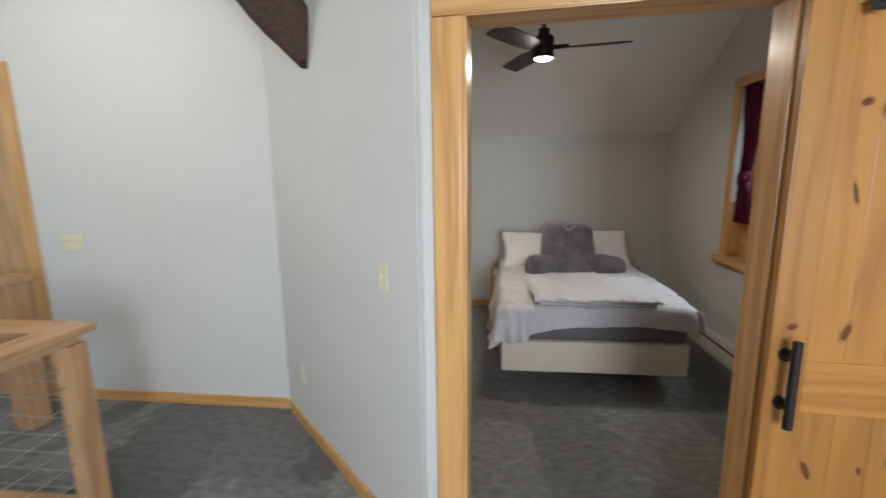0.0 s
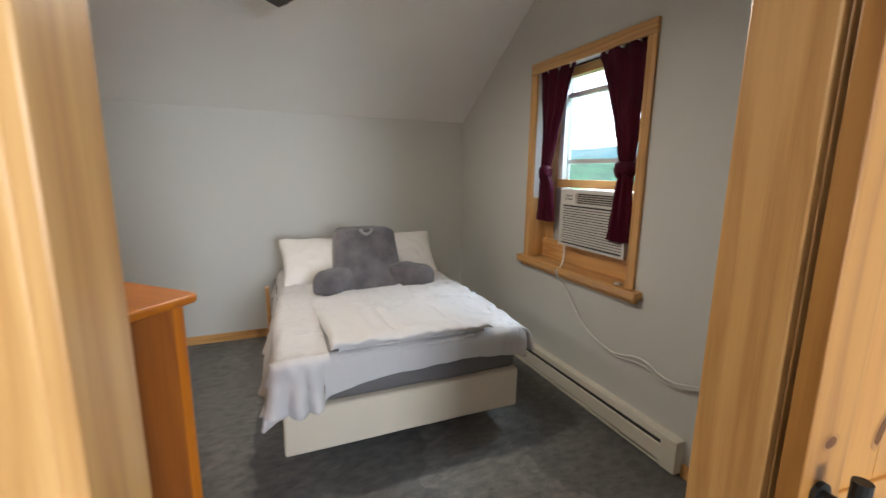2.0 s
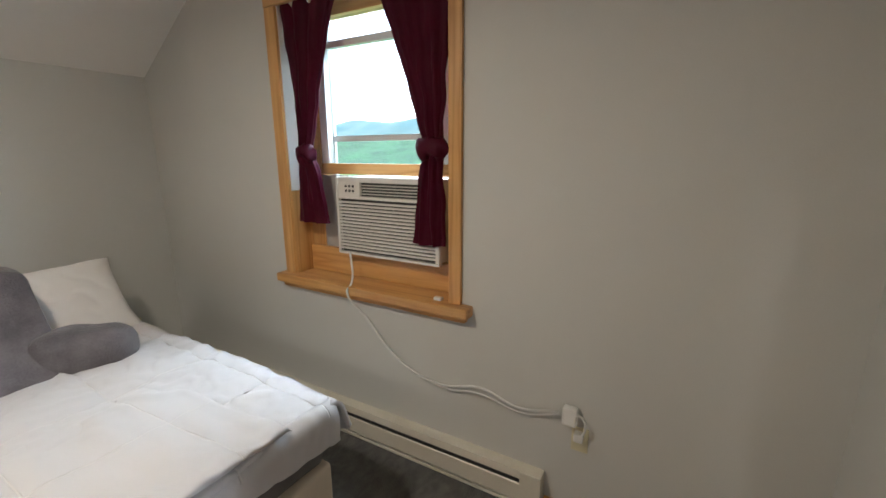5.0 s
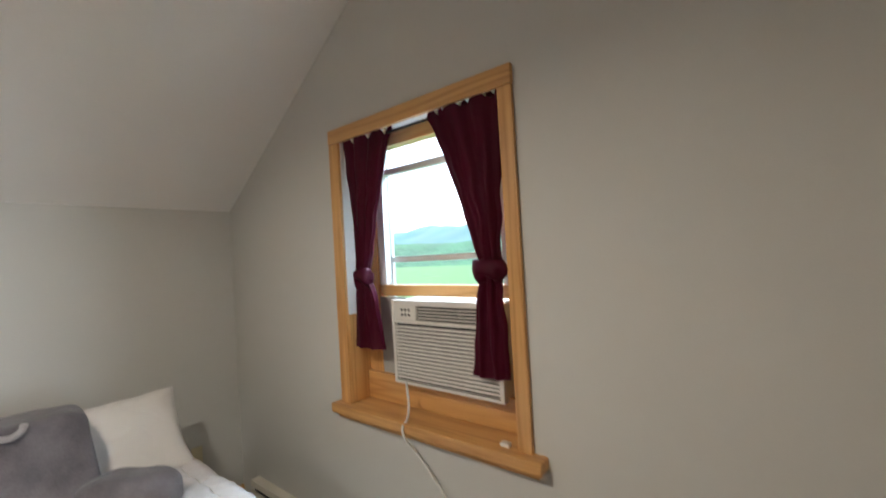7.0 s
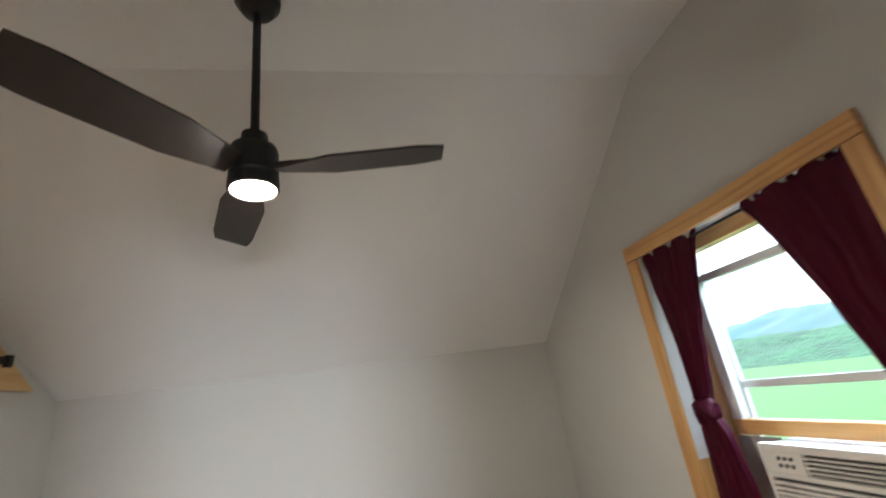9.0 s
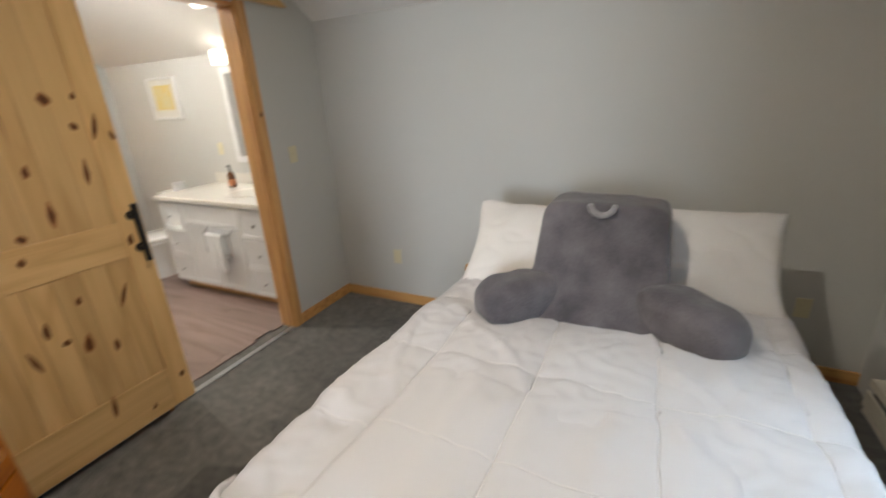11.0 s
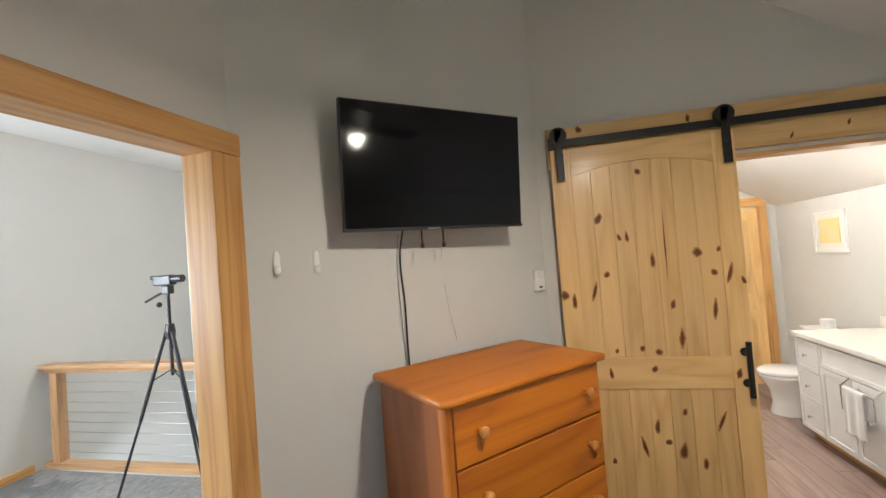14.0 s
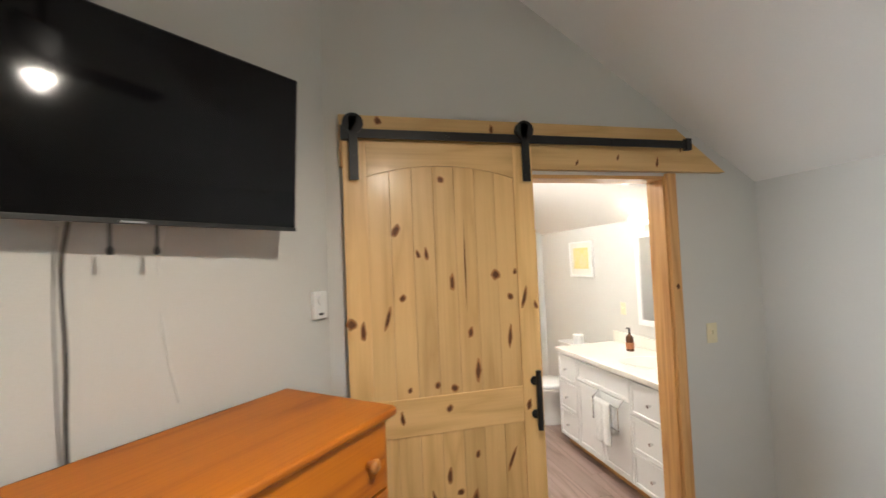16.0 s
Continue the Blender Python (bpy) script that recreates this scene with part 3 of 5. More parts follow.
def barn_track(label, place, length, hangers):
    """A flat iron bar on standoffs with strap hangers and wheels; x along, front facing -y."""
    ob = thing("barn_door_track", label, "door track", place)
    part("bar", solid(0, length, -.004, .004, -.021, .021, bevel=.002), BLACK, ob)
    for x in [.05 + (length - .1) * i / 4 for i in range(5)]:
        part("bolt", rod(bmesh.new(), (x, -.011, 0), (x, .044, 0), .009, seg=6), BLACK, ob)
    for x in (.0, length - .035):
        part("end_stop", solid(x, x + .035, -.016, .012, -.032, .032, bevel=.003), BLACK, ob)
    for x in hangers:
        bm = solid(x - .021, x + .021, -.020, -.014, -.215, .075, bevel=.002)
        rod(bm, (x, -.020, .040), (x, .006, .040), .047, seg=24)
        hanger = part("hanger", bm, BLACK, ob)
        for z in (-.19, -.10):
            part("bolt", rod(bmesh.new(), (x, -.026, z), (x, -.02, z), .009, seg=6), BLACK, hanger)
    return ob


for y, z in ((3.86, 2.36), (4.33, 2.20), (4.58, 2.235), (4.83, 2.21), (4.99, 2.30), (3.30, 2.38)):
    k = part("knot", knots(bmesh.new(), [(y, z)], lambda a, q: (XB + .039, a, q), int(y * 100), .7), KNOT, bath_door, "dark brown knot in the pine")
    part("halo", knots(bmesh.new(), [(y, z)], lambda a, q: (XB + .0385, a, q), int(y * 100), 1.05), HALO, k, "reddish ring of grain round the knot")
part("knot", knots(bmesh.new(), [(4.936, 1.52)], lambda a, q: (XO + .0008, a, q), 4, 1.6), KNOT, bath_door, "dark brown knot in the pine")
barn_track("black iron flat-bar sliding door track with strap hangers", pose(-.746, 3.126, 2.305, 0, 0, 90), 1.885, (.055, .885))
barn_track("black iron flat-bar sliding door track on the landing", SKEW @ pose(.52, 1.712, 2.27), 1.87, (1.0, 1.73))

# ---- window ----
win = thing("window_1", "pine double-hung window, lower sash raised over an air conditioner", "window")
win["kind"] = "structure"
part("casing", solid(XW - .02, XW, 4.185, 4.262, .925, 2.345, bevel=.003), PINE["z"], win)
part("casing", solid(XW - .02, XW, 3.100, 3.160, .925, 2.345, bevel=.003), PINE["z"], win)
part("head_casing", solid(XW - .022, XW, 3.098, 4.264, 2.347, 2.425, bevel=.003), PINE["y"], win)
# this reveal is white above 1.405 m and pine below
part("reveal", solid(XW - .002, XW + .19, 4.180, 4.205, 1.405, 2.40), WHITE, win, "white upper part of the reveal")
part("reveal", solid(XW - .002, XW + .19, 4.180, 4.205, .925, 1.403), PINE["z"], win)
part("reveal", solid(XW - .002, XW + .19, 3.150, 3.172, .925, 2.40), PINE["z"], win)
part("reveal", solid(XW - .002, XW + .19, 3.172, 4.18, 2.375, 2.40), WHITE, win, "white painted head reveal")
part("window_sill", solid(XW - .065, XW + .19, 3.045, 4.30, .875, .925, bevel=.008), PINE["y"], win, "deep varnished pine stool with rounded nose")
part("apron", solid(XW - .035, XW, 3.07, 4.275, .845, .873, bevel=.005), PINE["y"], win)
part("sub_sill", solid(XW + .11, XW + .2, 3.172, 4.18, .925, 1.075, bevel=.006), PINE["y"], win)
for y0, y1 in ((4.075, 4.18), (3.172, 3.235)):
    part("window_frame", solid(XW + .13, XW + .2, y0, y1, 1.075, 2.375, bevel=.004), PINE["z"], win)
part("window_frame", solid(XW + .13, XW + .2, 3.235, 4.075, 2.30, 2.375, bevel=.004), PINE["y"], win)
sash = part("sash", solid(XW + .14, XW + .18, 3.235, 4.075, 1.495, 1.555, bevel=.004), PINE["y"], win, "varnished pine bottom rail of the raised sash")
part("stile", solid(XW + .14, XW + .18, 4.02, 4.075, 1.555, 2.30, bevel=.004), WHITE, sash)
part("stile", solid(XW + .14, XW + .18, 3.235, 3.28, 1.555, 2.30, bevel=.004), WHITE, sash)
part("meeting_rail", solid(XW + .155, XW + .195, 3.28, 4.02, 2.155, 2.19, bevel=.003), WHITE, sash)
storm = part("storm_frame", solid(XW + .205, XW + .225, 3.235, 4.075, 1.675, 1.705), WHITE, win, "white aluminium storm sash rail")
part("storm_stile", solid(XW + .205, XW + .225, 4.035, 4.075, .95, 2.37), WHITE, storm)
part("storm_stile", solid(XW + .205, XW + .225, 3.175, 3.24, .95, 2.37), WHITE, storm)
pane = part("pane", solid(XW + .158, XW + .162, 3.28, 4.02, 1.555, 2.30), GLASS, win)
pane.visible_shadow = False

# air conditioner
ac = thing("air_conditioner", "off-white window air conditioner in the lower window opening", "air conditioner")
X0 = XW + .03
part("body", solid(X0 + .03, XW + .43, 3.25, 3.87, 1.082, 1.485, bevel=.008), ACWHITE, ac)
part("front_frame", prism([(3.24, 1.076), (3.88, 1.076), (3.88, 1.088), (3.24, 1.088)], "x", X0, X0 + .03), ACWHITE, ac)
part("front_frame", solid(X0, X0 + .03, 3.24, 3.262, 1.088, 1.490, bevel=.004), ACWHITE, ac)
part("front_frame", solid(X0, X0 + .03, 3.862, 3.88, 1.088, 1.490, bevel=.004), ACWHITE, ac)
part("top_frame", solid(X0, X0 + .03, 3.262, 3.862, 1.462, 1.490, bevel=.004), ACWHITE, ac)
part("divider", solid(X0, X0 + .03, 3.262, 3.862, 1.375, 1.392, bevel=.003), ACWHITE, ac)
# the grille's inner shade is painted as a dark sheet
part("grille_backing", solid(X0 + .020, X0 + .024, 3.262, 3.862, 1.088, 1.375), ACDARK, ac, "dark sheet for the shade behind the louvres")
for i in range(15):
    z = 1.103 + i * .0178
    part("louvre", solid(X0 + .002, X0 + .018, 3.262, 3.862, z, z + .0095), ACWHITE, ac)
# another dark sheet holds the shade of the air outlet
part("vent_backing", solid(X0 + .020, X0 + .024, 3.262, 3.72, 1.392, 1.462), ACDARK, ac, "dark sheet for the shade inside the outlet")
for i in range(4):
    part("vane", solid(X0 + .004, X0 + .018, 3.262, 3.715, 1.402 + i * .0148, 1.4065 + i * .0148), ACWHITE, ac)
panel = part("control_panel", solid(X0 + .001, X0 + .02, 3.715, 3.862, 1.392, 1.462, bevel=.003), ACWHITE, ac)
for i in range(3):
    for j in range(2):
        part("button", solid(X0 - .003, X0 + .003, 3.80 - i * .024, 3.812 - i * .024, 1.412 + j * .024, 1.424 + j * .024, bevel=.002), ACDARK, panel)
part("side_panel", solid(XW + .135, XW + .15, 3.88, 4.075, 1.075, 1.49), GREYPL, ac, "grey pleated side curtain")
part("side_panel", solid(XW + .135, XW + .15, 3.235, 3.25, 1.075, 1.49), GREYPL, ac, "grey pleated side curtain")


# curtains
def curtain(label, top, knot, bottom, zs, seed):
    """A gathered panel on a rod, knotted low, flaring below: top, knot, bottom = (y centre, half width)."""
    ob = thing("curtain", label, "curtain", group="burgundy curtains")
    zt, zk, zb = zs
    rnd = random.Random(seed)
    ph = [rnd.uniform(0, 6.28) for _ in range(6)]

    def body(a, b, za, zb_, dep_a, dep_b, nfold, ease, ragged):
        def fn(u, v):
            e = v ** ease
            yc, hw = a[0] + (b[0] - a[0]) * e, a[1] + (b[1] - a[1]) * e
            q = 2 * math.pi * u
            fold = 1 + .38 * math.sin(nfold * q + ph[0] + 2.2 * v) + .14 * math.sin((2 * nfold + 1) * q + ph[1])
            d = (dep_a + (dep_b - dep_a) * e) * fold
            z = za + (zb_ - za) * v + (ragged * .024 * math.sin(9 * q + ph[2]) * ((1 - v) ** 6))
            return (XW + .020 + d * math.sin(q), yc + hw * math.cos(q) * (1 + .05 * math.sin(nfold * q + ph[3])) + .012 * noise.noise(Vector((math.cos(q) * 2, z * 9, seed))), z)
        return sheet(fn, 72, 26)
    part("panel", body(top, knot, zt, zk + .03, .026, .032, 9, .85, 1), CURTAIN, ob, smooth=True)
    bm = bmesh.new()
    ball(bm, (XW + .012, knot[0], zk), (.052, knot[1] * 1.8, .060), 14)
    for v in bm.verts:
        v.co += Vector((.8, .8, .8)) * .030 * noise.noise(v.co * 22 + Vector((seed, 0, 0)))
    part("knot", bm, CURTAIN, ob, smooth=True)
    part("tail", body(knot, bottom, zk - .02, zb, .026, .03, 7, .6, 0), CURTAIN, ob, smooth=True)
    return ob


curtain("burgundy satin curtain knotted low, bottom hanging loose", (3.995, .19), (4.06, .034), (4.04, .115), (2.347, 1.61, 1.235), 4)
curtain("burgundy satin curtain knotted low, pulled to the window edge", (3.36, .20), (3.262, .046), (3.285, .085), (2.350, 1.63, 1.185), 8)
single("curtain_rod", rod(bmesh.new(), (XW + .02, 3.172, 2.328), (XW + .02, 4.18, 2.328), .006), BLACK, "thin black metal tension rod in the window", "curtain rod")
clip = None
for y in (4.14, 4.09, 4.03, 3.96, 3.90, 3.84, 3.50, 3.44, 3.37, 3.30, 3.24):
    m = pose(XW + .014, y, 2.338)
    if clip is None:
        clip = single("curtain_clip", solid(-.006, .006, -.005, .005, -.012, .014, bevel=.003), IVORY, "small pale curtain clip on the rod", "curtain clip", m, group="curtain clips")
    else:
        copy_thing(clip, m)
single("sash_lock", solid(XW - .02, XW + .01, 3.205, 3.245, .925, .94, bevel=.004), WHITEPL, "small white plastic sash latch lying on the sill", "latch")

# cord of the air conditioner
cord = thing("power_cord", "white power cord drooping along the wall to an outlet", "cord")
tube("cable", [(XW + .03, 3.80, 1.09), (XW - .03, 3.745, .94), (XW - .075, 3.74, .90), (XW - .045, 3.66, .78), (XW - .02, 3.43, .545), (XW - .02, 3.2, .49), (XW - .02, 2.99, .535), (XW - .03, 2.80, .50), (XW - .035, 2.62, .545)], .006, CORDW, cord)
# no second wire: this thinner tube stands for the cord's shadow on the wall
tube("cable", [(XW - .025, 3.42, .54), (XW - .016, 3.2, .475), (XW - .016, 3.0, .50), (XW - .016, 2.78, .47), (XW - .03, 2.62, .53)], .004, CORDW, cord)
part("plug", solid(XW - .05, XW - .008, 2.545, 2.605, .495, .575, bevel=.010), WHITEPL, cord, "chunky white safety plug")
tube("pigtail", [(XW - .04, 2.56, .555), (XW - .045, 2.525, .55), (XW - .04, 2.51, .49), (XW - .03, 2.535, .445)], .005, CORDW, cord)
part("plug_head", solid(XW - .04, XW - .006, 2.515, 2.555, .425, .465, bevel=.006), WHITEPL, cord)


def wall_plate(name, label, m, kind, gang=1):
    """A cover plate in the plane of x and z, facing -y."""
    ob = thing(name, label, kind, m)
    w = .07 + .046 * (gang - 1)
    part("plate", solid(-w / 2, w / 2, -.006, 0, -.057, .057, bevel=.003), IVORY, ob)
    for g in range(gang):
        x = (g - (gang - 1) / 2) * .046
        if "switch" in kind:
            part("toggle", solid(x - .005, x + .005, -.018, -.004, -.004, .018, bevel=.002), IVORY, ob)
        else:
            for z in (-.02, .02):
                part("socket", lathe([(.0, 0), (.016, 0), (.017, .003)], 18, (0, 0, 0)), IVORY, ob).matrix_local = pose(x, -.0055, z, 90, 0, 0)
    return ob


wall_plate("wall_outlet", "ivory duplex outlet beside the window, cord plugged in", pose(XW, 2.533, .42, 0, 0, -90), "outlet")
wall_plate("wall_outlet", "ivory duplex outlet low on the far wall", pose(-.292, YF, .393), "outlet")
wall_plate("wall_outlet", "ivory duplex outlet behind the bed", pose(2.259, YF, .408), "outlet")
wall_plate("light_switch", "ivory toggle switch beside the bathroom doorway", pose(XB, 5.165, 1.243, 0, 0, 90), "light switch")
dm = lambda s, d, z, turn: Matrix.Translation(diag(s, d, z)) @ Matrix.Rotation(math.atan2(U.y, U.x) + turn, 4, "Z")
sd = lambda x, y: U.x * x + U.y * y
wall_plate("light_switch", "ivory toggle switch on the landing side of the angled wall", dm(sd(.045, 1.998), DO, 1.226, math.pi), "light switch")
wall_plate("wall_outlet", "ivory duplex outlet on the landing side of the angled wall", dm(sd(-.711, 2.757), DO, .385, math.pi), "outlet")
wall_plate("light_switch", "ivory triple toggle switch on the landing wall", pose(-2.49, YH, 1.215), "light switch", 3)
wall_plate("light_switch", "ivory switch above the vanity", pose(-2.296, 5.70, 1.21), "light switch")

# baseboard heater
heat = thing("baseboard_heater", "cream enamelled electric baseboard heater under the window", "heater")
part("back_plate", solid(XW - .012, XW - .001, 2.69, 5.30, .02, .20), HEATER, heat)
part("hood", prism([(XW - .06, .205), (XW, .205), (XW, .195), (XW - .05, .190), (XW - .062, .165), (XW - .066, .168)], "y", 2.69, 5.30), HEATER, heat)
part("front_cover", prism([(XW - .064, .135), (XW - .058, .14), (XW - .058, .055), (XW - .05, .04), (XW - .056, .036), (XW - .066, .052)], "y", 2.76, 5.30), HEATER, heat)
part("element", solid(XW - .045, XW - .015, 2.76, 5.28, .06, .17), ACDARK, heat, "dark finned element inside the slot")
part("end_cap", solid(XW - .068, XW - .001, 2.672, 2.77, .018, .206, bevel=.004), HEATER, heat)
part("bottom_lip", solid(XW - .06, XW - .004, 2.77, 5.30, .015, .03), HEATER, heat)

# ---- bed ----
BX0, BX1, BY0, BY1 = .586, 1.947, 3.357, 5.36
BC = (BX0 + BX1) / 2
bed = thing("bed", "full-size bed with cream box spring and grey mattress", "bed")


def slab(x0, x1, y0, y1, z0, z1, r, amp, seed):
    """An upholstered block with rounded, slightly uneven edges."""
    bm = solid(x0, x1, y0, y1, z0, z1)
    bmesh.ops.bevel(bm, geom=bm.edges[:], offset=r, segments=3, affect="EDGES", profile=.5)
    bmesh.ops.subdivide_edges(bm, edges=[e for e in bm.edges if e.calc_length() > .3], cuts=14, use_grid_fill=True)
    for v in bm.verts:
        v.co += Vector((1, 1, .6)) * amp * noise.noise(v.co * 4 + Vector((seed, 0, 0)))
    return bm


part("box_spring", slab(BX0, BX1, BY0, BY1, .168, .415, .018, .006, 1), BOXCLOTH, bed, "cream fabric box spring", True)
part("mattress", slab(BX0 + .01, BX1 - .01, BY0 + .015, BY1, .417, .635, .04, .008, 2), SHEET, bed, "grey cloth mattress", True)
for y in (3.75, 5.2):
    part("frame_rail", solid(BX0 + .05, BX1 - .05, y, y + .035, .135, .167), BLACK, bed)
    for x in (BX0 + .12, BX1 - .16):
        leg = part("leg", rod(bmesh.new(), (x, y + .017, .02), (x, y + .017, .136), .016), BLACK, bed)
        part("foot", rod(bmesh.new(), (x, y + .017, 0), (x, y + .017, .022), .03), RUBBER, leg)
part("side_rail", solid(BX0 + .03, BX0 + .065, 3.7, BY1, .135, .167), BLACK, bed)
part("side_rail", solid(BX1 - .065, BX1 - .03, 3.7, BY1, .135, .167), BLACK, bed)
part("headboard_bracket", solid(BX0 - .075, BX0 - .045, 5.05, 5.09, .0, .62, bevel=.006), PINE["z"], bed, "narrow light pine post at the head")

def crease(a, step, width):
    d = abs((a / step) % 1 - .5) * 2
    return max(0, (d - (1 - width)) / width) ** 2


def wrinkle(p, k=1.0):
    return k * (.011 * max(0, 1 - 3.2 * abs(noise.noise(Vector((p.x * 5 + p.y * 2, p.y * 3.2 - p.x, p.z * 4))))) ** 2 + .005 * max(0, 1 - 4 * abs(noise.noise(Vector((p.x * 9 - p.y * 5, p.y * 8 + p.x * 3, 7))))) + .014 * noise.noise(p * 3.2) + .008 * noise.noise(Vector((p.x * 9, p.y * 5, p.z * 7))) + .0035 * noise.noise(p * 22))


def duvet_fn(u, v):
    """Across the bed by arc length: a hanging side, the top, a hanging side. v from foot to pillows."""
    y = 3.325 + v * 1.93
    left, right = .30, .17
    tucked = max(0, min(1, (3.55 - y) / .2))
    left += .05 * noise.noise(Vector((y * 3, 0, 3))) - .06 * max(0, (y - 4.2)) + .04 * tucked
    right += .03 * noise.noise(Vector((y * 4, 5, 3)))
    w, r = BX1 - BX0 + .02, .05
    edge = BX0 + .037 + .055 * max(0, min(1, (y - 3.9) / .75))
    s = -left + u * (w + left + right)
    z_top = .678 - .015 * tucked
    if s < 0:
        a = min(1, -s / (r * 1.6))
        x = edge - r * math.sin(a * math.pi / 2) - max(0, -s - r * 1.6) * .24
        z = z_top - r * (1 - math.cos(a * math.pi / 2)) - max(0, -s - r * 1.6)
        ruffle = max(0, -s - .08)
        x += (.09 * math.sin(y * 19 + 3 * noise.noise(Vector((y * 3, 0, 0)))) + .06 * math.sin(y * 43 + 2 * noise.noise(Vector((y * 5, 1, 0))))) * ruffle * (1 + tucked)
    elif s > w:
        q = s - w
        a = min(1, q / (r * 1.6))
        x = BX1 - .005 + r * math.sin(a * math.pi / 2) + max(0, q - r * 1.6) * .06
        z = z_top - r * (1 - math.cos(a * math.pi / 2)) - max(0, q - r * 1.6)
        x += .16 * max(0, q - .05) * math.sin(y * 27)
    else:
        x, z = edge + s * (BX1 - .005 - edge) / w, z_top
    p = Vector((x, y, z))
    k = .2 if s < -.05 or s > w + .05 else 1
    z += wrinkle(p) - k * .009 * crease(x - .1, .36, .3) - k * .009 * crease(y - 3.25, .42, .28)
    z += k * .006 * (1 - crease(x - .1, .36, .8)) * (1 - crease(y - 3.25, .42, .8))
    return (x + .006 * noise.noise(p * 9 + Vector((4, 0, 0))), y + .02 * noise.noise(p * 4 + Vector((0, 9, 0))), z)


def cloth(bm, thick):
    """Gives a grid some body below it."""
    top = bm.faces[:]
    r = bmesh.ops.solidify(bm, geom=top, thickness=thick)
    bmesh.ops.recalc_face_normals(bm, faces=bm.faces)
    return bm


duvet = thing("duvet", "pale cream quilted duvet draped over the bed, creased and ruffled", "duvet")
part("cover", cloth(sheet(duvet_fn, 200, 200), -.022), DUVET, duvet, smooth=True)


def foot_fn(u, v):
    """The duvet's foot end hanging over the mattress: a bunched flap at one corner, a smooth face, a short tail."""
    x = BX0 - .06 + u * (BX1 - BX0 + .11)
    flap = max(0, min(1, (.80 - x) / .05))
    c1, c2 = min(1, max(0, (BX0 + .04 - x) / .10)), min(1, max(0, (x - BX1 + .05) / .10))
    low = .455 + .10 * math.sin(max(0, min(1, (x - .72) / .6)) * math.pi / 2) - .06 * max(0, x - 1.6) + .006 * math.sin(x * 9) - .03 * flap - .07 * c2 + .010 * noise.noise(Vector((x * 6, 0, 0)))
    a = min(1, v / .3)
    hang = max(0, (v - .2) / .8)
    z0 = .688 - .035 * c1 - .03 * c2
    z = z0 - .04 * (1 - math.cos(a * math.pi / 2)) - (z0 - .04 - low) * hang
    y = 3.352 - .032 * math.sin(a * math.pi / 2) + .012 * hang
    y -= flap * hang * (.035 + .030 * math.sin(x * 78 + 3 * noise.noise(Vector((x * 9, 0, 0)))) + .016 * noise.noise(Vector((x * 17, z * 7, 2)))) + c2 * hang * .02
    p = Vector((x, y, z))
    if c1:
        x = BX0 + .04 - .075 * math.sin(c1 * math.pi / 2) - .07 * hang * c1
    if c2:
        x = BX1 - .05 + .085 * math.sin(c2 * math.pi / 2) + .02 * hang * c2
    y += .08 * (1 - math.cos(max(c1, c2) * math.pi / 2))
    fine = .5 + flap + c2
    return (x + .006 * fine * noise.noise(p * 16), y + .010 * noise.noise(p * 7) + .007 * fine * noise.noise(Vector((p.x * 26, p.y * 9, p.z * 12))), z + wrinkle(p, .5))


part("foot_edge", cloth(sheet(foot_fn, 160, 28), -.018), DUVET, duvet, smooth=True)

fold = thing("folded_duvet", "pale cream duvet end folded back in thick layers over the foot", "duvet")


def layer(x0, x1, y0, y1, z0, z1, seed, skew=0.0):
    """One thick soft layer with a rolled front edge."""
    def fn(u, v):
        q = 2 * math.pi * u
        cy, hy, cz, hz = (y0 + y1) / 2, (y1 - y0) / 2, (z0 + z1) / 2, (z1 - z0) / 2
        c, s = math.cos(q), math.sin(q)
        x = x0 + (x1 - x0) * v + skew * s
        y = cy + hy * math.copysign(abs(c) ** .35, c)
        z = z0 + (z1 - z0) * (.5 + .5 * math.copysign(abs(s) ** .6, s))
        p = Vector((x, y + seed, z))
        end = min(1, min(v, 1 - v) * 40 + .25) ** .5
        z = z0 + (z - z0) * end
        z = .668 + (z - .668) * (1 - .62 * (y - y0) / (y1 - y0))
        if s > 0:
            z += wrinkle(p) * .8 - .010 * crease(x - .1, .36, .26) + .012 * noise.noise(Vector((x * 14, y * 4, seed)))
        return (x + .012 * noise.noise(p * 6), y + .014 * noise.noise(Vector((x * 7, z * 20, seed))) + .06 * (x - x0) * skew, z)
    return sheet(fn, 64, 60)


part("layer", layer(.85, 1.66, 3.312, 3.93, .668, .706, 3), DUVET, fold, smooth=True)
part("layer", layer(.86, 1.68, 3.322, 3.95, .704, .738, 5), DUVET, fold, smooth=True)
part("layer", layer(.825, 1.705, 3.272, 3.99, .736, .782, 7), DUVET, fold, smooth=True)


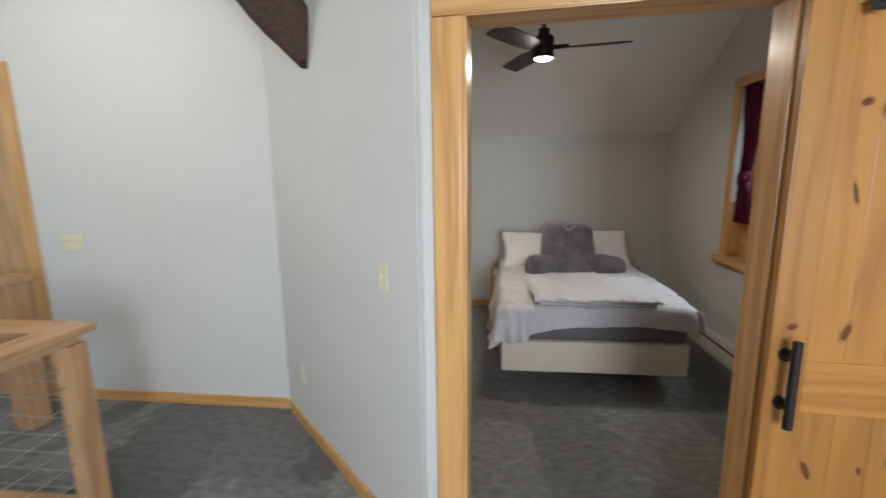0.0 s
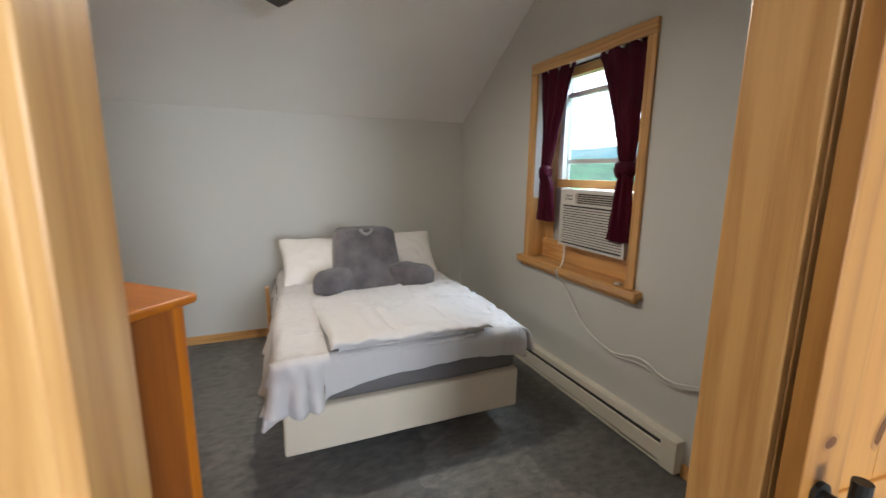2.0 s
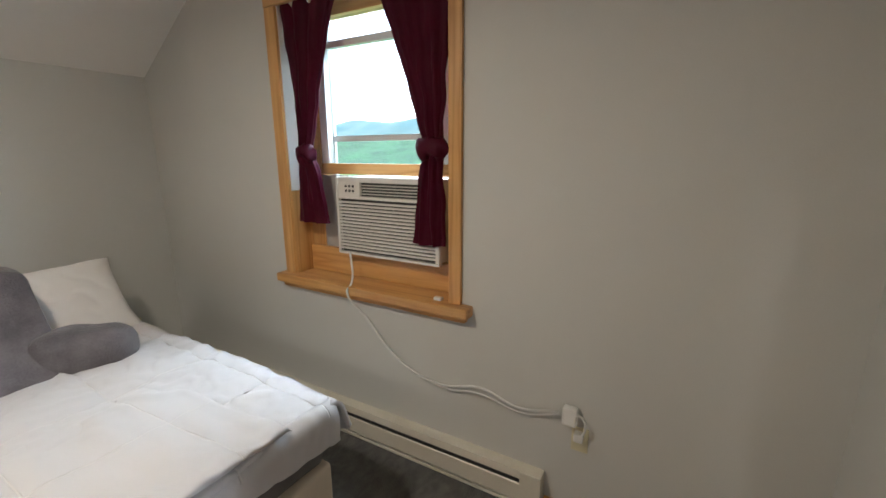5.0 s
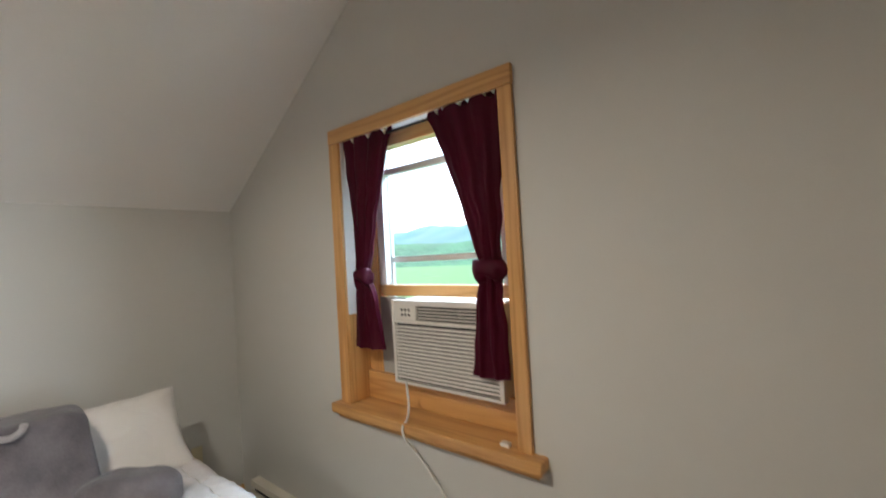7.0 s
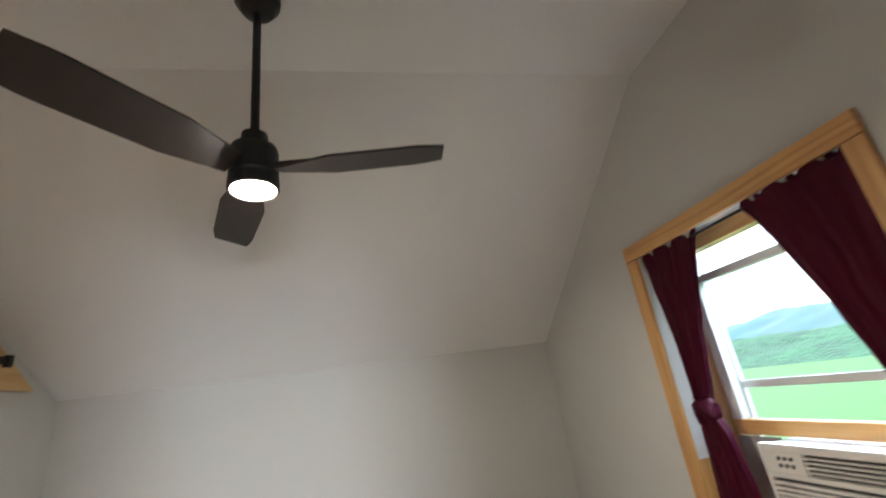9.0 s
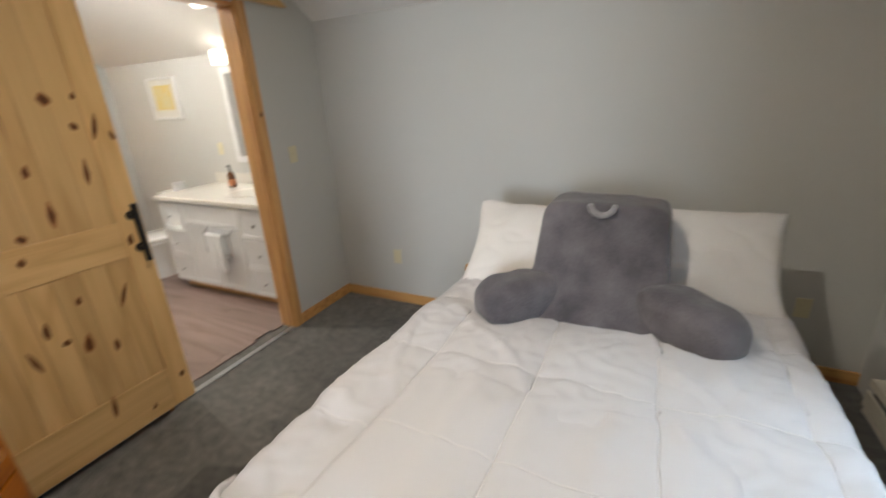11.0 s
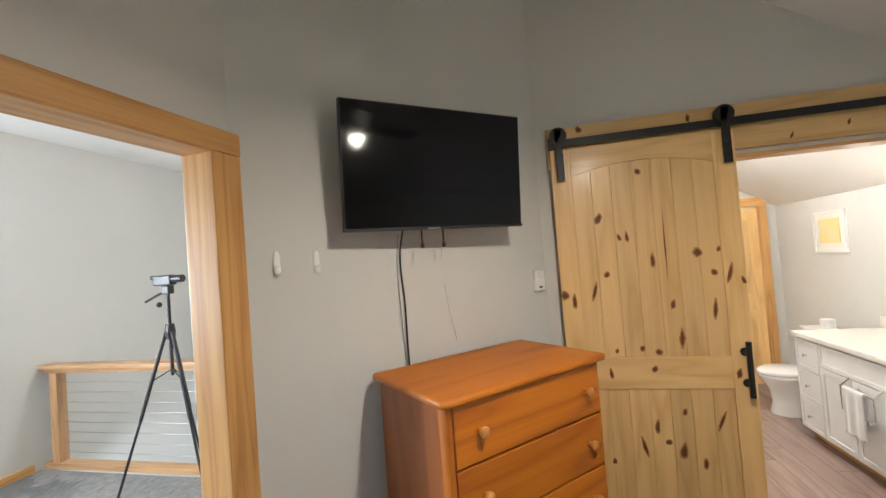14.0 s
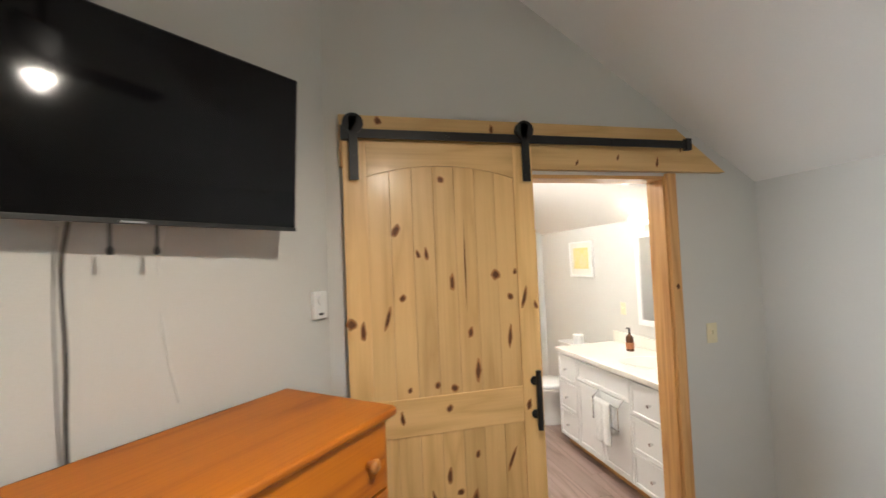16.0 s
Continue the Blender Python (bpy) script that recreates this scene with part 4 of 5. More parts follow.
# ---- pillows ----
def cushion(w, h, t, seed):
    """A plump pillow standing in x and z: two puffed sides meeting in a seam, corners drawn out to points."""
    bm = bmesh.new()
    n = 40
    rows = {}
    for side in (-1, 1):
        for i in range(n + 1):
            for j in range(n + 1):
                u, v = 2 * i / n - 1, 2 * j / n - 1
                if side > 0 and (abs(u) == 1 or abs(v) == 1):
                    rows[side, i, j] = rows[-1, i, j]
                    continue
                x, z = u * w / 2 * (1 - .075 * (1 - v * v)), v * h / 2 * (1 - .10 * (1 - u * u))
                puff = (max(0, 1 - u * u) * max(0, 1 - v * v)) ** .42
                p = Vector((x, side * t / 2 * puff, z))
                fold = max(0, 1 - 3.5 * abs(noise.noise(Vector((u * 2.2 + seed, v * 2.2, side)))))
                p.y += side * puff * (.022 * noise.noise(p * 6 + Vector((0, seed, 0))) - .012 * fold ** 2)
                p.x += .008 * noise.noise(p * 9 + Vector((seed, 3, 0)))
                p.z += .010 * noise.noise(p * 7 + Vector((seed, 7, 0)))
                rows[side, i, j] = bm.verts.new(p)
        for i in range(n):
            for j in range(n):
                bm.faces.new([rows[side, a, b] for a, b in ((i, j), (i + 1, j), (i + 1, j + 1), (i, j + 1))])
    bmesh.ops.recalc_face_normals(bm, faces=bm.faces)
    return bm


single("pillow", cushion(.70, .50, .20, 1), PILLOW, "cream cotton pillow leaning against the wall, in warm light", "pillow", pose(.985, 4.89, .85, -46, 0, 2), True, "bed pillows")
single("pillow", cushion(.68, .50, .20, 5), PILLOW, "cream cotton pillow leaning against the wall, tucked behind the backrest", "pillow", pose(1.645, 4.93, .855, -44, 0, -2), True, "bed pillows")

rest = thing("reading_pillow", "dark grey plush backrest pillow with arms and a loop handle", "backrest pillow", pose(1.297, 4.74, .69, 0, 0, -2))


def plush(bm, amp=.010, seed=0):
    bmesh.ops.remove_doubles(bm, verts=bm.verts, dist=.0005)
    for v in bm.verts:
        v.co += Vector((1, 1, 1)) * amp * noise.noise(v.co * 9 + Vector((seed, seed, 0)))
    bmesh.ops.recalc_face_normals(bm, faces=bm.faces)
    return bm


bm = ball(bmesh.new(), (0, 0, 0), (.252, .125, .262), 24, .24)
for v in bm.verts:
    low = max(0, .06 - v.co.z)
    v.co = Vector((v.co.x * (1 - .14 * v.co.z + .5 * low), v.co.y * (1 + 1.2 * low) + .12 * v.co.z - .42 * low, v.co.z + .185))
part("back", plush(bm, .010, 2), PLUSH, rest, smooth=True)
for side in (-1, 1):
    bm = bmesh.new()
    for i in range(1):
        ball(bm, (0, 0, 0), (.195, .105, .102), 18, .66)
    for v in bm.verts:
        bend = (v.co.x / .30)
        v.co.z += -.012 * bend
        v.co.y += 0
    arm = part("arm", plush(bm, .009, 5 + side), PLUSH, rest, smooth=True)
    arm.matrix_local = pose(.335, -.225, .075, 0, 0, -34) if side > 0 else pose(-.285, -.26, .072, 0, 0, 54)
bm = bmesh.new()
for i in range(14):
    a0, a1 = math.pi * (1 + i / 14), math.pi * (1 + (i + 1) / 14)
    rod(bm, (.045 * math.cos(a0), -.108, .452 + .042 * math.sin(a0)), (.045 * math.cos(a1), -.108, .452 + .042 * math.sin(a1)), .012, seg=10)
part("loop_handle", bm, PLUSH_L, rest, "lighter grey loop handle", True)

# ---- dresser ----
UX, UY = Vector((-.730, .684, 0)), Vector((.684, .730, 0))
org = Vector((.387, 2.689, 0))
DRM = Matrix.Translation(org) @ Matrix(((-UX.x, UY.x * -1, 0, 0), (-UX.y, UY.y * -1, 0, 0), (0, 0, 1, 0), (0, 0, 0, 1)))
# x to the dresser's own right-hand end reversed: 0 at the doorway end, -W at the far end; y goes back to the wall
W, D, HT = .868, .535, 1.245
dr = thing("dresser", "orange-stained pine chest of five drawers with round knobs", "dresser", DRM)
ov = .028


def rounded_board(x0, x1, y0, y1, z0, z1, r, nose):
    """A board with rounded corners at the front and a bullnose all round."""
    corners = ((x1 - r, y0 + r, -90), (x1 - .004, y1 - .004, 0), (x0 + .004, y1 - .004, 90), (x0 + r, y0 + r, 180))
    poly = []
    for cx, cy, a in corners:
        k = r if cy < (y0 + y1) / 2 else .004
        poly += [(cx + k * math.cos(radians(a + 15 * i)), cy + k * math.sin(radians(a + 15 * i))) for i in range(7)]
    bm = prism(poly, "z", z0, z1)
    rim = [e for e in bm.edges if abs(e.verts[0].co.z - e.verts[1].co.z) < 1e-6]
    bmesh.ops.bevel(bm, geom=rim, offset=nose, segments=3, affect="EDGES", profile=.5)
    return bm


part("top", rounded_board(-W, 0, 0, D, HT - .027, HT, .03, .010), CHERRY["x"], dr, "worn glossy top with rounded edges", True)
# sides and back take the darker tone that holds their shade
part("side_panel", solid(-ov - .022, -ov, ov + .045, D - .01, .085, HT - .027), CHERRY_SHADED, dr, "side panel in a shaded, darker reddish brown")
part("side_panel", solid(-W + ov, -W + ov + .022, ov + .045, D - .01, .085, HT - .027), CHERRY_SHADED, dr)
part("back_panel", solid(-W + ov + .022, -ov - .022, D - .02, D - .01, .085, HT - .027), CHERRY_SHADED, dr)
for x0, x1, cx in ((-ov - .024, -ov, -ov - .024), (-W + ov, -W + ov + .024, -W + ov + .024)):
    outer = x1 if cx == x0 else x0
    turn = [(cx + (outer - cx) * math.sin(radians(15 * i)), ov + .024 - .024 * math.cos(radians(15 * i))) for i in range(7)]
    part("corner_post", prism([*turn, (outer, ov + .045), (cx, ov + .045)], "z", .085, HT - .027), CHERRY["z"], dr, "quarter-round front corner")
part("plinth", rounded_board(-W + .004, -.004, .004, D - .01, 0, .095, .02, .008), CHERRY["x"], dr)
# near-black sheet behind the fronts, painting the shade of the gaps
part("gap_shade", solid(-W + ov + .024, -ov - .024, ov + .026, ov + .032, .095, HT - .028), RUBBER, dr, "dark sheet that stands for the shade in the drawer gaps")
zs = [.102, .330, .555, .780, 1.000, 1.217]
for z0, z1 in zip(zs, zs[1:]):
    dw = part("drawer", solid(-W + ov + .028, -ov - .028, ov - .004, ov + .022, z0 + .004, z1 - .004, bevel=.005), CHERRY["x"], dr)
    for x in (-.162, -.728):
        k = part("knob", lathe([(.0, 0), (.010, 0), (.009, .012), (.019, .020), (.021, .029), (.015, .036), (.0, .037)], 18), KNOB, dw, "round turned wooden knob", True)
        k.matrix_local = pose(x, ov - .004, (z0 + z1) / 2, 90, 0, 0)

# ---- television ----
TU = Vector((.65, -.76, 0)).normalized()
TN = Vector((TU.y * -1, TU.x, 0))
if TN.dot(N) < 0:
    TN = -TN
tv_m = Matrix.Translation((-.122, 2.581, 1.842)) @ Matrix(((TU.x, -TN.x, 0, 0), (TU.y, -TN.y, 0, 0), (0, 0, 1, 0), (0, 0, 0, 1))) @ pose(0, 0, 0, 4.2, 0, 0)
tv = thing("television", "black flat-screen television tilted on a wall mount, screen off", "television", tv_m)
part("housing", solid(-.495, .402, .006, .034, 0, .543, bevel=.004), BLACKPL, tv)
part("back_cover", solid(-.36, .36, .034, .075, .05, .36, bevel=.012), BLACKPL, tv)
part("screen", solid(-.488, .395, .002, .008, .014, .536), SCREEN, tv, "glossy black screen")
part("bezel", solid(-.495, .402, .0, .006, .0, .013, bevel=.001), BLACKPL, tv)
part("badge", solid(-.03, .03, -.0015, .0, .003, .008), STEEL, tv)
part("mount", solid(-.12, .12, .07, .150, .06, .40), BLACK, tv)
mount_straps = thing("mount_strap", "black pull straps of the television mount hanging below it", "strap")
for s in (.035, -.075):
    p = Vector((-.122, 2.581, 0)) + TU * s - TN * .06
    st = part("strap", rod(bmesh.new(), (p.x, p.y, 1.775), (p.x, p.y, 1.86), .004, seg=8), BLACKPL, mount_straps)
    part("bead", lathe([(.0, 0), (.008, .004), (.009, .016), (.004, .026)], 12, (p.x, p.y, 1.762)), BLACKPL, st)
cs = 1.840
tube("television_cable", [diag(cs - .03, DI + .06, 1.86), diag(cs - .03, DI + .012, 1.74), diag(cs - .022, DI + .010, 1.5), diag(cs - .024, DI + .012, 1.3), diag(cs - .02, DI + .012, 1.12)], .0042, BLACKPL, None, "black power cable hanging from the television", "cable")
# thinner grey line running down next to the black cable
tube("television_cable", [diag(cs - .05, DI + .05, 1.84), diag(cs - .045, DI + .008, 1.72), diag(cs - .042, DI + .007, 1.45), diag(cs - .03, DI + .008, 1.12)], .003, mat("thin_grey_tube", (.35, .35, .34), .5), None, "thin grey line beside the television's black cable", "cable")
tube("antenna_wire", [diag(cs + .20, DI + .05, 1.84), diag(cs + .205, DI + .006, 1.75), diag(cs + .22, DI + .005, 1.48), diag(cs + .255, DI + .006, 1.30)], .0022, CORDW, None, "thin white wire hanging loose on the wall", "wire")
for hx, hy, hz in ((.214, 2.009, 1.741), (.104, 2.120, 1.735)):
    hk = thing("adhesive_hook", "white plastic adhesive wall hook", "hook", dm(sd(hx, hy), DI, hz, 0), "wall hooks")
    hb = ball(bmesh.new(), (0, -.004, .0), (.014, .006, .048), 10, .8)
    part("base", hb, WHITEPL, hk, smooth=True)
    bm = ball(bmesh.new(), (0, -.014, -.030), (.013, .014, .018), 10, .8)
    part("hook", bm, WHITEPL, hk, smooth=True)
th = thing("thermostat", "white round-dial wall thermostat", "thermostat", dm(sd(-.780, 3.005), DI, 1.546, 0))
part("body", solid(-.036, .036, -.026, 0, -.060, .060, bevel=.005), WHITEPL, th)
part("dial", lathe([(.0, 0), (.022, 0), (.021, .010), (.0, .011)], 24), WHITEPL, th, smooth=False).matrix_local = pose(0, -.026, .022, 90, 0, 0)
part("gauge", solid(-.012, .012, -.0275, -.025, -.044, -.034), ACDARK, th)

# ---- ceiling fan ----
FX, FY = .86, 3.49
fan = thing("ceiling_fan", "dark bronze three-blade ceiling fan with a round light, at rest", "ceiling fan", pose(FX, FY, 0))
part("canopy", lathe([(.0, 3.219), (.078, 3.219), (.076, 3.20), (.055, 3.165), (.020, 3.145), (.0, 3.145)], 28), BLACK, fan, smooth=False)
part("downrod", rod(bmesh.new(), (0, 0, 2.66), (0, 0, 3.16), .0135), BLACK, fan)
part("motor", lathe([(.0, 2.645), (.038, 2.645), (.040, 2.60), (.066, 2.594), (.070, 2.58), (.070, 2.50), (.066, 2.49), (.0, 2.49)], 32), BLACK, fan)
part("light_ring", lathe([(.0, 2.49), (.071, 2.49), (.073, 2.455), (.066, 2.45), (.064, 2.472), (.0, 2.472)], 32), BLACK, fan)
dif = part("diffuser", lathe([(.0, 2.471), (.063, 2.471), (.063, 2.452), (.045, 2.443), (.0, 2.439)], 32), FANLAMP, fan, "glowing round frosted diffuser", True)
for ang in (-8, 112, 232):
    def blade_fn(u, v):
        r = .07 + u * .50
        half = .035 + .035 * min(1, u * 3) - .012 * max(0, u - .85) / .15
        return (r, (v - .5) * 2 * half, 2.52 + (v - .5) * .03)
    bl = part("blade", cloth(sheet(blade_fn, 24, 6), .008), FELT, fan)
    bl.matrix_local = pose(0, 0, 0, 0, 0, ang)
    part("blade_iron", solid(.055, .17, -.02, .02, 2.522, 2.532, bevel=.002), BLACK, bl)

# ---- landing: railing, tripod, beam ----
railing = thing("railing", "wood-capped landing railing with horizontal steel cables", "railing")
XR = -1.44


def post(x, y, h=.90, parent=railing):
    return part("post", solid(x - .045, x + .045, y - .045, y + .045, 0, h, bevel=.004), RAIL["z"], parent)


for y in (-1.63, .95, 1.95):
    post(XR, y)
for x in (-2.30, -3.12):
    post(x, 1.95)
part("cap_rail", solid(XR - .075, XR + .075, YB, 2.03, .945, .985, bevel=.006), RAIL["y"], railing)
part("cap_rail", solid(-3.2, XR - .077, 1.875, 2.025, .945, .985, bevel=.006), RAIL["x"], railing)
part("sub_rail", solid(XR - .02, XR + .02, YB, 1.99, .90, .944), RAIL["y"], railing)
part("sub_rail", solid(-3.2, XR - .02, 1.93, 1.97, .90, .944), RAIL["x"], railing)
part("kerb", solid(XR - .055, XR + .055, YB, 2.005, .0, .05, bevel=.004), RAIL["y"], railing)
part("kerb", solid(-3.2, XR - .056, 1.895, 2.005, .0, .05, bevel=.004), RAIL["x"], railing)
for i in range(8):
    z = .14 + i * .095
    part("cable", rod(bmesh.new(), (XR, YB, z), (XR, 1.95, z), .0024, seg=8), STEEL, railing)
    part("cable", rod(bmesh.new(), (-3.2, 1.95, z), (XR, 1.95, z), .0024, seg=8), STEEL, railing)
newel = thing("newel_post", "stout brown wooden newel post beside the landing opening", "newel post")
part("shaft", solid(-2.66, -2.53, 2.55, 2.68, 0, 1.0, bevel=.005), RAIL["z"], newel)
part("cap", solid(-2.69, -2.50, 2.52, 2.71, 1.0, 1.045, bevel=.008), RAIL["x"], newel)
d3 = thing("door_3", "brown wooden door in pine casing at the landing's end", "door")
d3["kind"] = "structure"
part("casing", solid(-2.87, -2.77, YH - .022, YH, 0, 2.45, bevel=.004), PINE["z"], d3)
part("leaf", solid(-3.65, -2.88, YH - .012, YH - .002, 0, 2.14), RAIL["z"], d3)

tri = thing("tripod", "black aluminium tripod holding a small camera on the landing", "tripod", pose(-1.1, .09, 0))
part("column", rod(bmesh.new(), (0, 0, .95), (0, 0, 1.62), .013), BLACKPL, tri)
part("collar", lathe([(.0, 1.24), (.035, 1.24), (.04, 1.30), (.03, 1.36), (.0, 1.36)], 14), BLACKPL, tri)
for a in (200, 300, 70):
    dx, dy = math.cos(radians(a)), math.sin(radians(a))
    bm = rod(bmesh.new(), (dx * .03, dy * .03, 1.30), (dx * .24, dy * .24, .62), .014, seg=10)
    rod(bm, (dx * .22, dy * .22, .68), (dx * .43, dy * .43, .02), .010, seg=10)
    leg = part("leg", bm, BLACKPL, tri)
    part("foot", ball(bmesh.new(), (dx * .435, dy * .435, .012), (.014, .014, .012), 8), RUBBER, leg)
    part("brace", rod(bmesh.new(), (0, 0, 1.0), (dx * .15, dy * .15, .92), .005, seg=8), BLACKPL, tri)
head = part("pan_head", solid(-.03, .03, -.035, .035, 1.60, 1.67, bevel=.01), BLACKPL, tri)
part("pan_handle", rod(bmesh.new(), (.0, -.02, 1.63), (-.02, -.25, 1.545), .009), BLACKPL, head)
part("knob", ball(bmesh.new(), (.03, -.06, 1.52), (.022, .022, .022), 8), BLACKPL, head)
vc = thing("video_camera", "small black video camera on the tripod", "camera", pose(-1.1, .09, 0))
part("body", solid(-.035, .035, -.11, .06, 1.672, 1.755, bevel=.012), BLACKPL, vc)
part("lens", rod(bmesh.new(), (0, .06, 1.72), (0, .15, 1.72), .030, seg=18), BLACKPL, vc)
part("eyecup", rod(bmesh.new(), (0, -.15, 1.74), (0, -.11, 1.735), .018, seg=14), BLACKPL, vc)

bm = bmesh.new()
rings = []
for i in range(15):
    f = i / 14
    c = Vector((-.43, 2.49, 2.28)).lerp(Vector((-.95, 1.80, 3.22)), f)
    rad = .085 + .05 * min(1, f * 4)
    ring = []
    for j in range(16):
        q = 2 * math.pi * j / 16
        p = Vector((math.cos(q) * .9, math.cos(q) * .5, math.sin(q))) * rad
        p *= 1 + .25 * noise.noise(Vector((math.cos(q) * 2, math.sin(q) * 2, f * 5)))
        ring.append(bm.verts.new(c + p))
    rings.append(ring)
for p, q in zip(rings, rings[1:]):
    for j in range(16):
        bm.faces.new((p[j], p[(j + 1) % 16], q[(j + 1) % 16], q[j]))
bm.faces.new(rings[0])
bm.faces.new(rings[-1])
bmesh.ops.recalc_face_normals(bm, faces=bm.faces)
single("log_brace", bm, LOG, "dark rough-hewn log brace under the landing ceiling", "beam", smooth=True)
lampc = thing("ceiling_lamp", "round white ceiling lamp lighting the landing", "ceiling lamp", pose(-2.0, 1.5, 0))
part("base", lathe([(.0, 3.219), (.13, 3.219), (.13, 3.20), (.0, 3.20)], 28), WHITE, lampc)
part("globe", lathe([(.0, 3.199), (.12, 3.199), (.115, 3.15), (.07, 3.11), (.0, 3.10)], 28), CLAMP, lampc, "glowing frosted bowl", True)

# ---- bathroom ----
van = thing("vanity", "white shaker-style bathroom vanity cabinet with drawers and doors", "vanity")
VX0, VX1, VY = -2.42, -1.02, 5.075
part("body", solid(VX0, VX1, VY, 5.695, .09, .845), WHITE, van)
part("toe_kick", solid(VX0 + .01, VX1 - .01, VY + .06, 5.69, 0, .09), PINE["x"], van, "pale wood toe kick")


def front(x0, x1, z0, z1, name):
    """A shaker front: frame round a recessed panel."""
    o = part(name, solid(x0 + .004, x1 - .004, VY - .012, VY - .001, z0 + .004, z1 - .004), WHITE, van)
    f = .045 if z1 - z0 > .3 else .032
    for b in ((x0 + .004, x0 + f, z0 + .004, z1 - .004), (x1 - f, x1 - .004, z0 + .004, z1 - .004), (x0 + f, x1 - f, z0 + .004, z0 + f), (x0 + f, x1 - f, z1 - f, z1 - .004)):
        part("frame", solid(b[0], b[1], VY - .02, VY - .011, b[2], b[3], bevel=.001), WHITE, o)
    return o


def pull(parent, x, z):
    part("pull", rod(bmesh.new(), (x, VY - .045, z), (x, VY - .018, z), .012, .007, 14), CHROME, parent, "small chrome knob")


for z0, z1 in ((.10, .34), (.34, .59), (.59, .835)):
    pull(front(-1.44, VX1, z0, z1, "drawer"), -1.23, (z0 + z1) / 2)
    pull(front(VX0, -2.12, z0, z1, "drawer"), -2.27, (z0 + z1) / 2)
front(-2.12, -1.44, .66, .835, "false_drawer")
pull(front(-2.12, -1.78, .10, .66, "cabinet_door"), -1.82, .58)
pull(front(-1.78, -1.44, .10, .66, "cabinet_door"), -1.74, .58)
ct = thing("countertop", "cream cultured-marble vanity top with backsplash and basin", "countertop")
part("slab", solid(VX0 - .02, VX1 + .02, VY - .035, 5.698, .847, .885, bevel=.006), COUNTER, ct)
part("backsplash", solid(VX0 - .02, VX1 + .02, 5.678, 5.698, .886, .985, bevel=.004), COUNTER, ct)
part("basin_rim", lathe([(.19, .886), (.205, .886), (.205, .8895), (.19, .8895), (.17, .8865)], 28, (-1.62, 5.38, 0)), COUNTER, ct)
fau = thing("faucet", "chrome two-handle basin faucet", "faucet", pose(-1.62, 5.60, .885))
part("base", solid(-.08, .08, -.025, .025, 0, .02, bevel=.006), CHROME, fau)
part("spout", rod(rod(bmesh.new(), (0, 0, .02), (0, -.02, .13), .012), (0, -.02, .13), (0, -.12, .10), .011), CHROME, fau)
for x in (-.06, .06):
    part("handle", rod(bmesh.new(), (x, 0, .02), (x, 0, .065), .014, .018), CHROME, fau)
bot = thing("soap_bottle", "amber pump soap bottle with dark label on the vanity", "bottle", pose(-2.0, 5.52, .885))
part("bottle", lathe([(.0, 0), (.032, 0), (.033, .006), (.033, .11), (.026, .13), (.012, .14), (.012, .155), (.0, .155)], 20), AMBER, bot, smooth=False)
part("label", lathe([(.0335, .02), (.0337, .02), (.0337, .075), (.0335, .075)], 20), LABEL, bot)
part("pump", rod(rod(bmesh.new(), (0, 0, .155), (0, 0, .195), .009), (0, 0, .195), (-.035, 0, .19), .007), BLACKPL, bot)
tr = thing("towel_bar", "chrome over-door towel bar with two rails on the vanity door", "towel bar")
for z in (.455, .615):
    part("rail", rod(bmesh.new(), (-1.80, VY - .075, z), (-1.50, VY - .075, z), .0055), CHROME, tr)
for x in (-1.80, -1.50):
    bm = rod(bmesh.new(), (x, VY - .075, .45), (x, VY - .075, .62), .005)
    rod(bm, (x, VY - .075, .615), (x, VY - .016, .668), .005)
    part("strap", bm, CHROME, tr)


def towel_fn(u, v):
    """Folded over the rail: front fall, over the top, back fall."""
    s_ = (u - .5) * 2
    over = math.cos(max(-1, min(1, s_ * 9)) * math.pi / 2)
    z = .612 + .016 * over - max(0, abs(s_) - .11) * (.34 if s_ < 0 else .22)
    y = VY - .075 + math.copysign(min(1, abs(s_) * 9), s_) * .016 + .006 * math.sin(v * 13) * min(1, abs(s_) * 2)
    return (-1.765 + v * .19 - .015 * abs(s_) * math.sin(v * 3), y, z)


single("hand_towel", cloth(sheet(towel_fn, 60, 24), .006), TOWEL, "white hand towel folded over the chrome towel bar", "towel", smooth=True)
mir = thing("mirror", "white-framed mirror over the vanity", "mirror")
part("glass", solid(-2.02, -1.22, 5.685, 5.692, 1.14, 1.86), MIRROR, mir)
for b in ((-2.07, -2.02, 1.09, 1.91), (-1.22, -1.17, 1.09, 1.91), (-2.02, -1.22, 1.09, 1.14), (-2.02, -1.22, 1.86, 1.91)):
    part("frame", solid(b[0], b[1], 5.675, 5.699, b[2], b[3], bevel=.003), WHITE, mir)
vl = thing("vanity_light", "chrome vanity light bar with glowing frosted shades", "wall lamp")
part("bar", solid(-2.0, -1.46, 5.64, 5.66, 1.965, 2.0, bevel=.004), CHROME, vl)
for x in (-1.90, -1.56):
    part("shade", lathe([(.0, 1.92), (.055, 1.92), (.06, 1.93), (.06, 2.03), (.0, 2.035)], 20, (x, 5.575, 0)), SHADE, vl, "frosted glass shade")
pic = thing("picture", "white-framed yellow abstract print on the bathroom wall", "picture")
part("mat_board", solid(-3.15, -2.75, 5.688, 5.694, 1.515, 1.865), PAPER, pic)
part("print", solid(-3.09, -2.81, 5.684, 5.689, 1.585, 1.815), YELLOW, pic, "pale yellow abstract print")
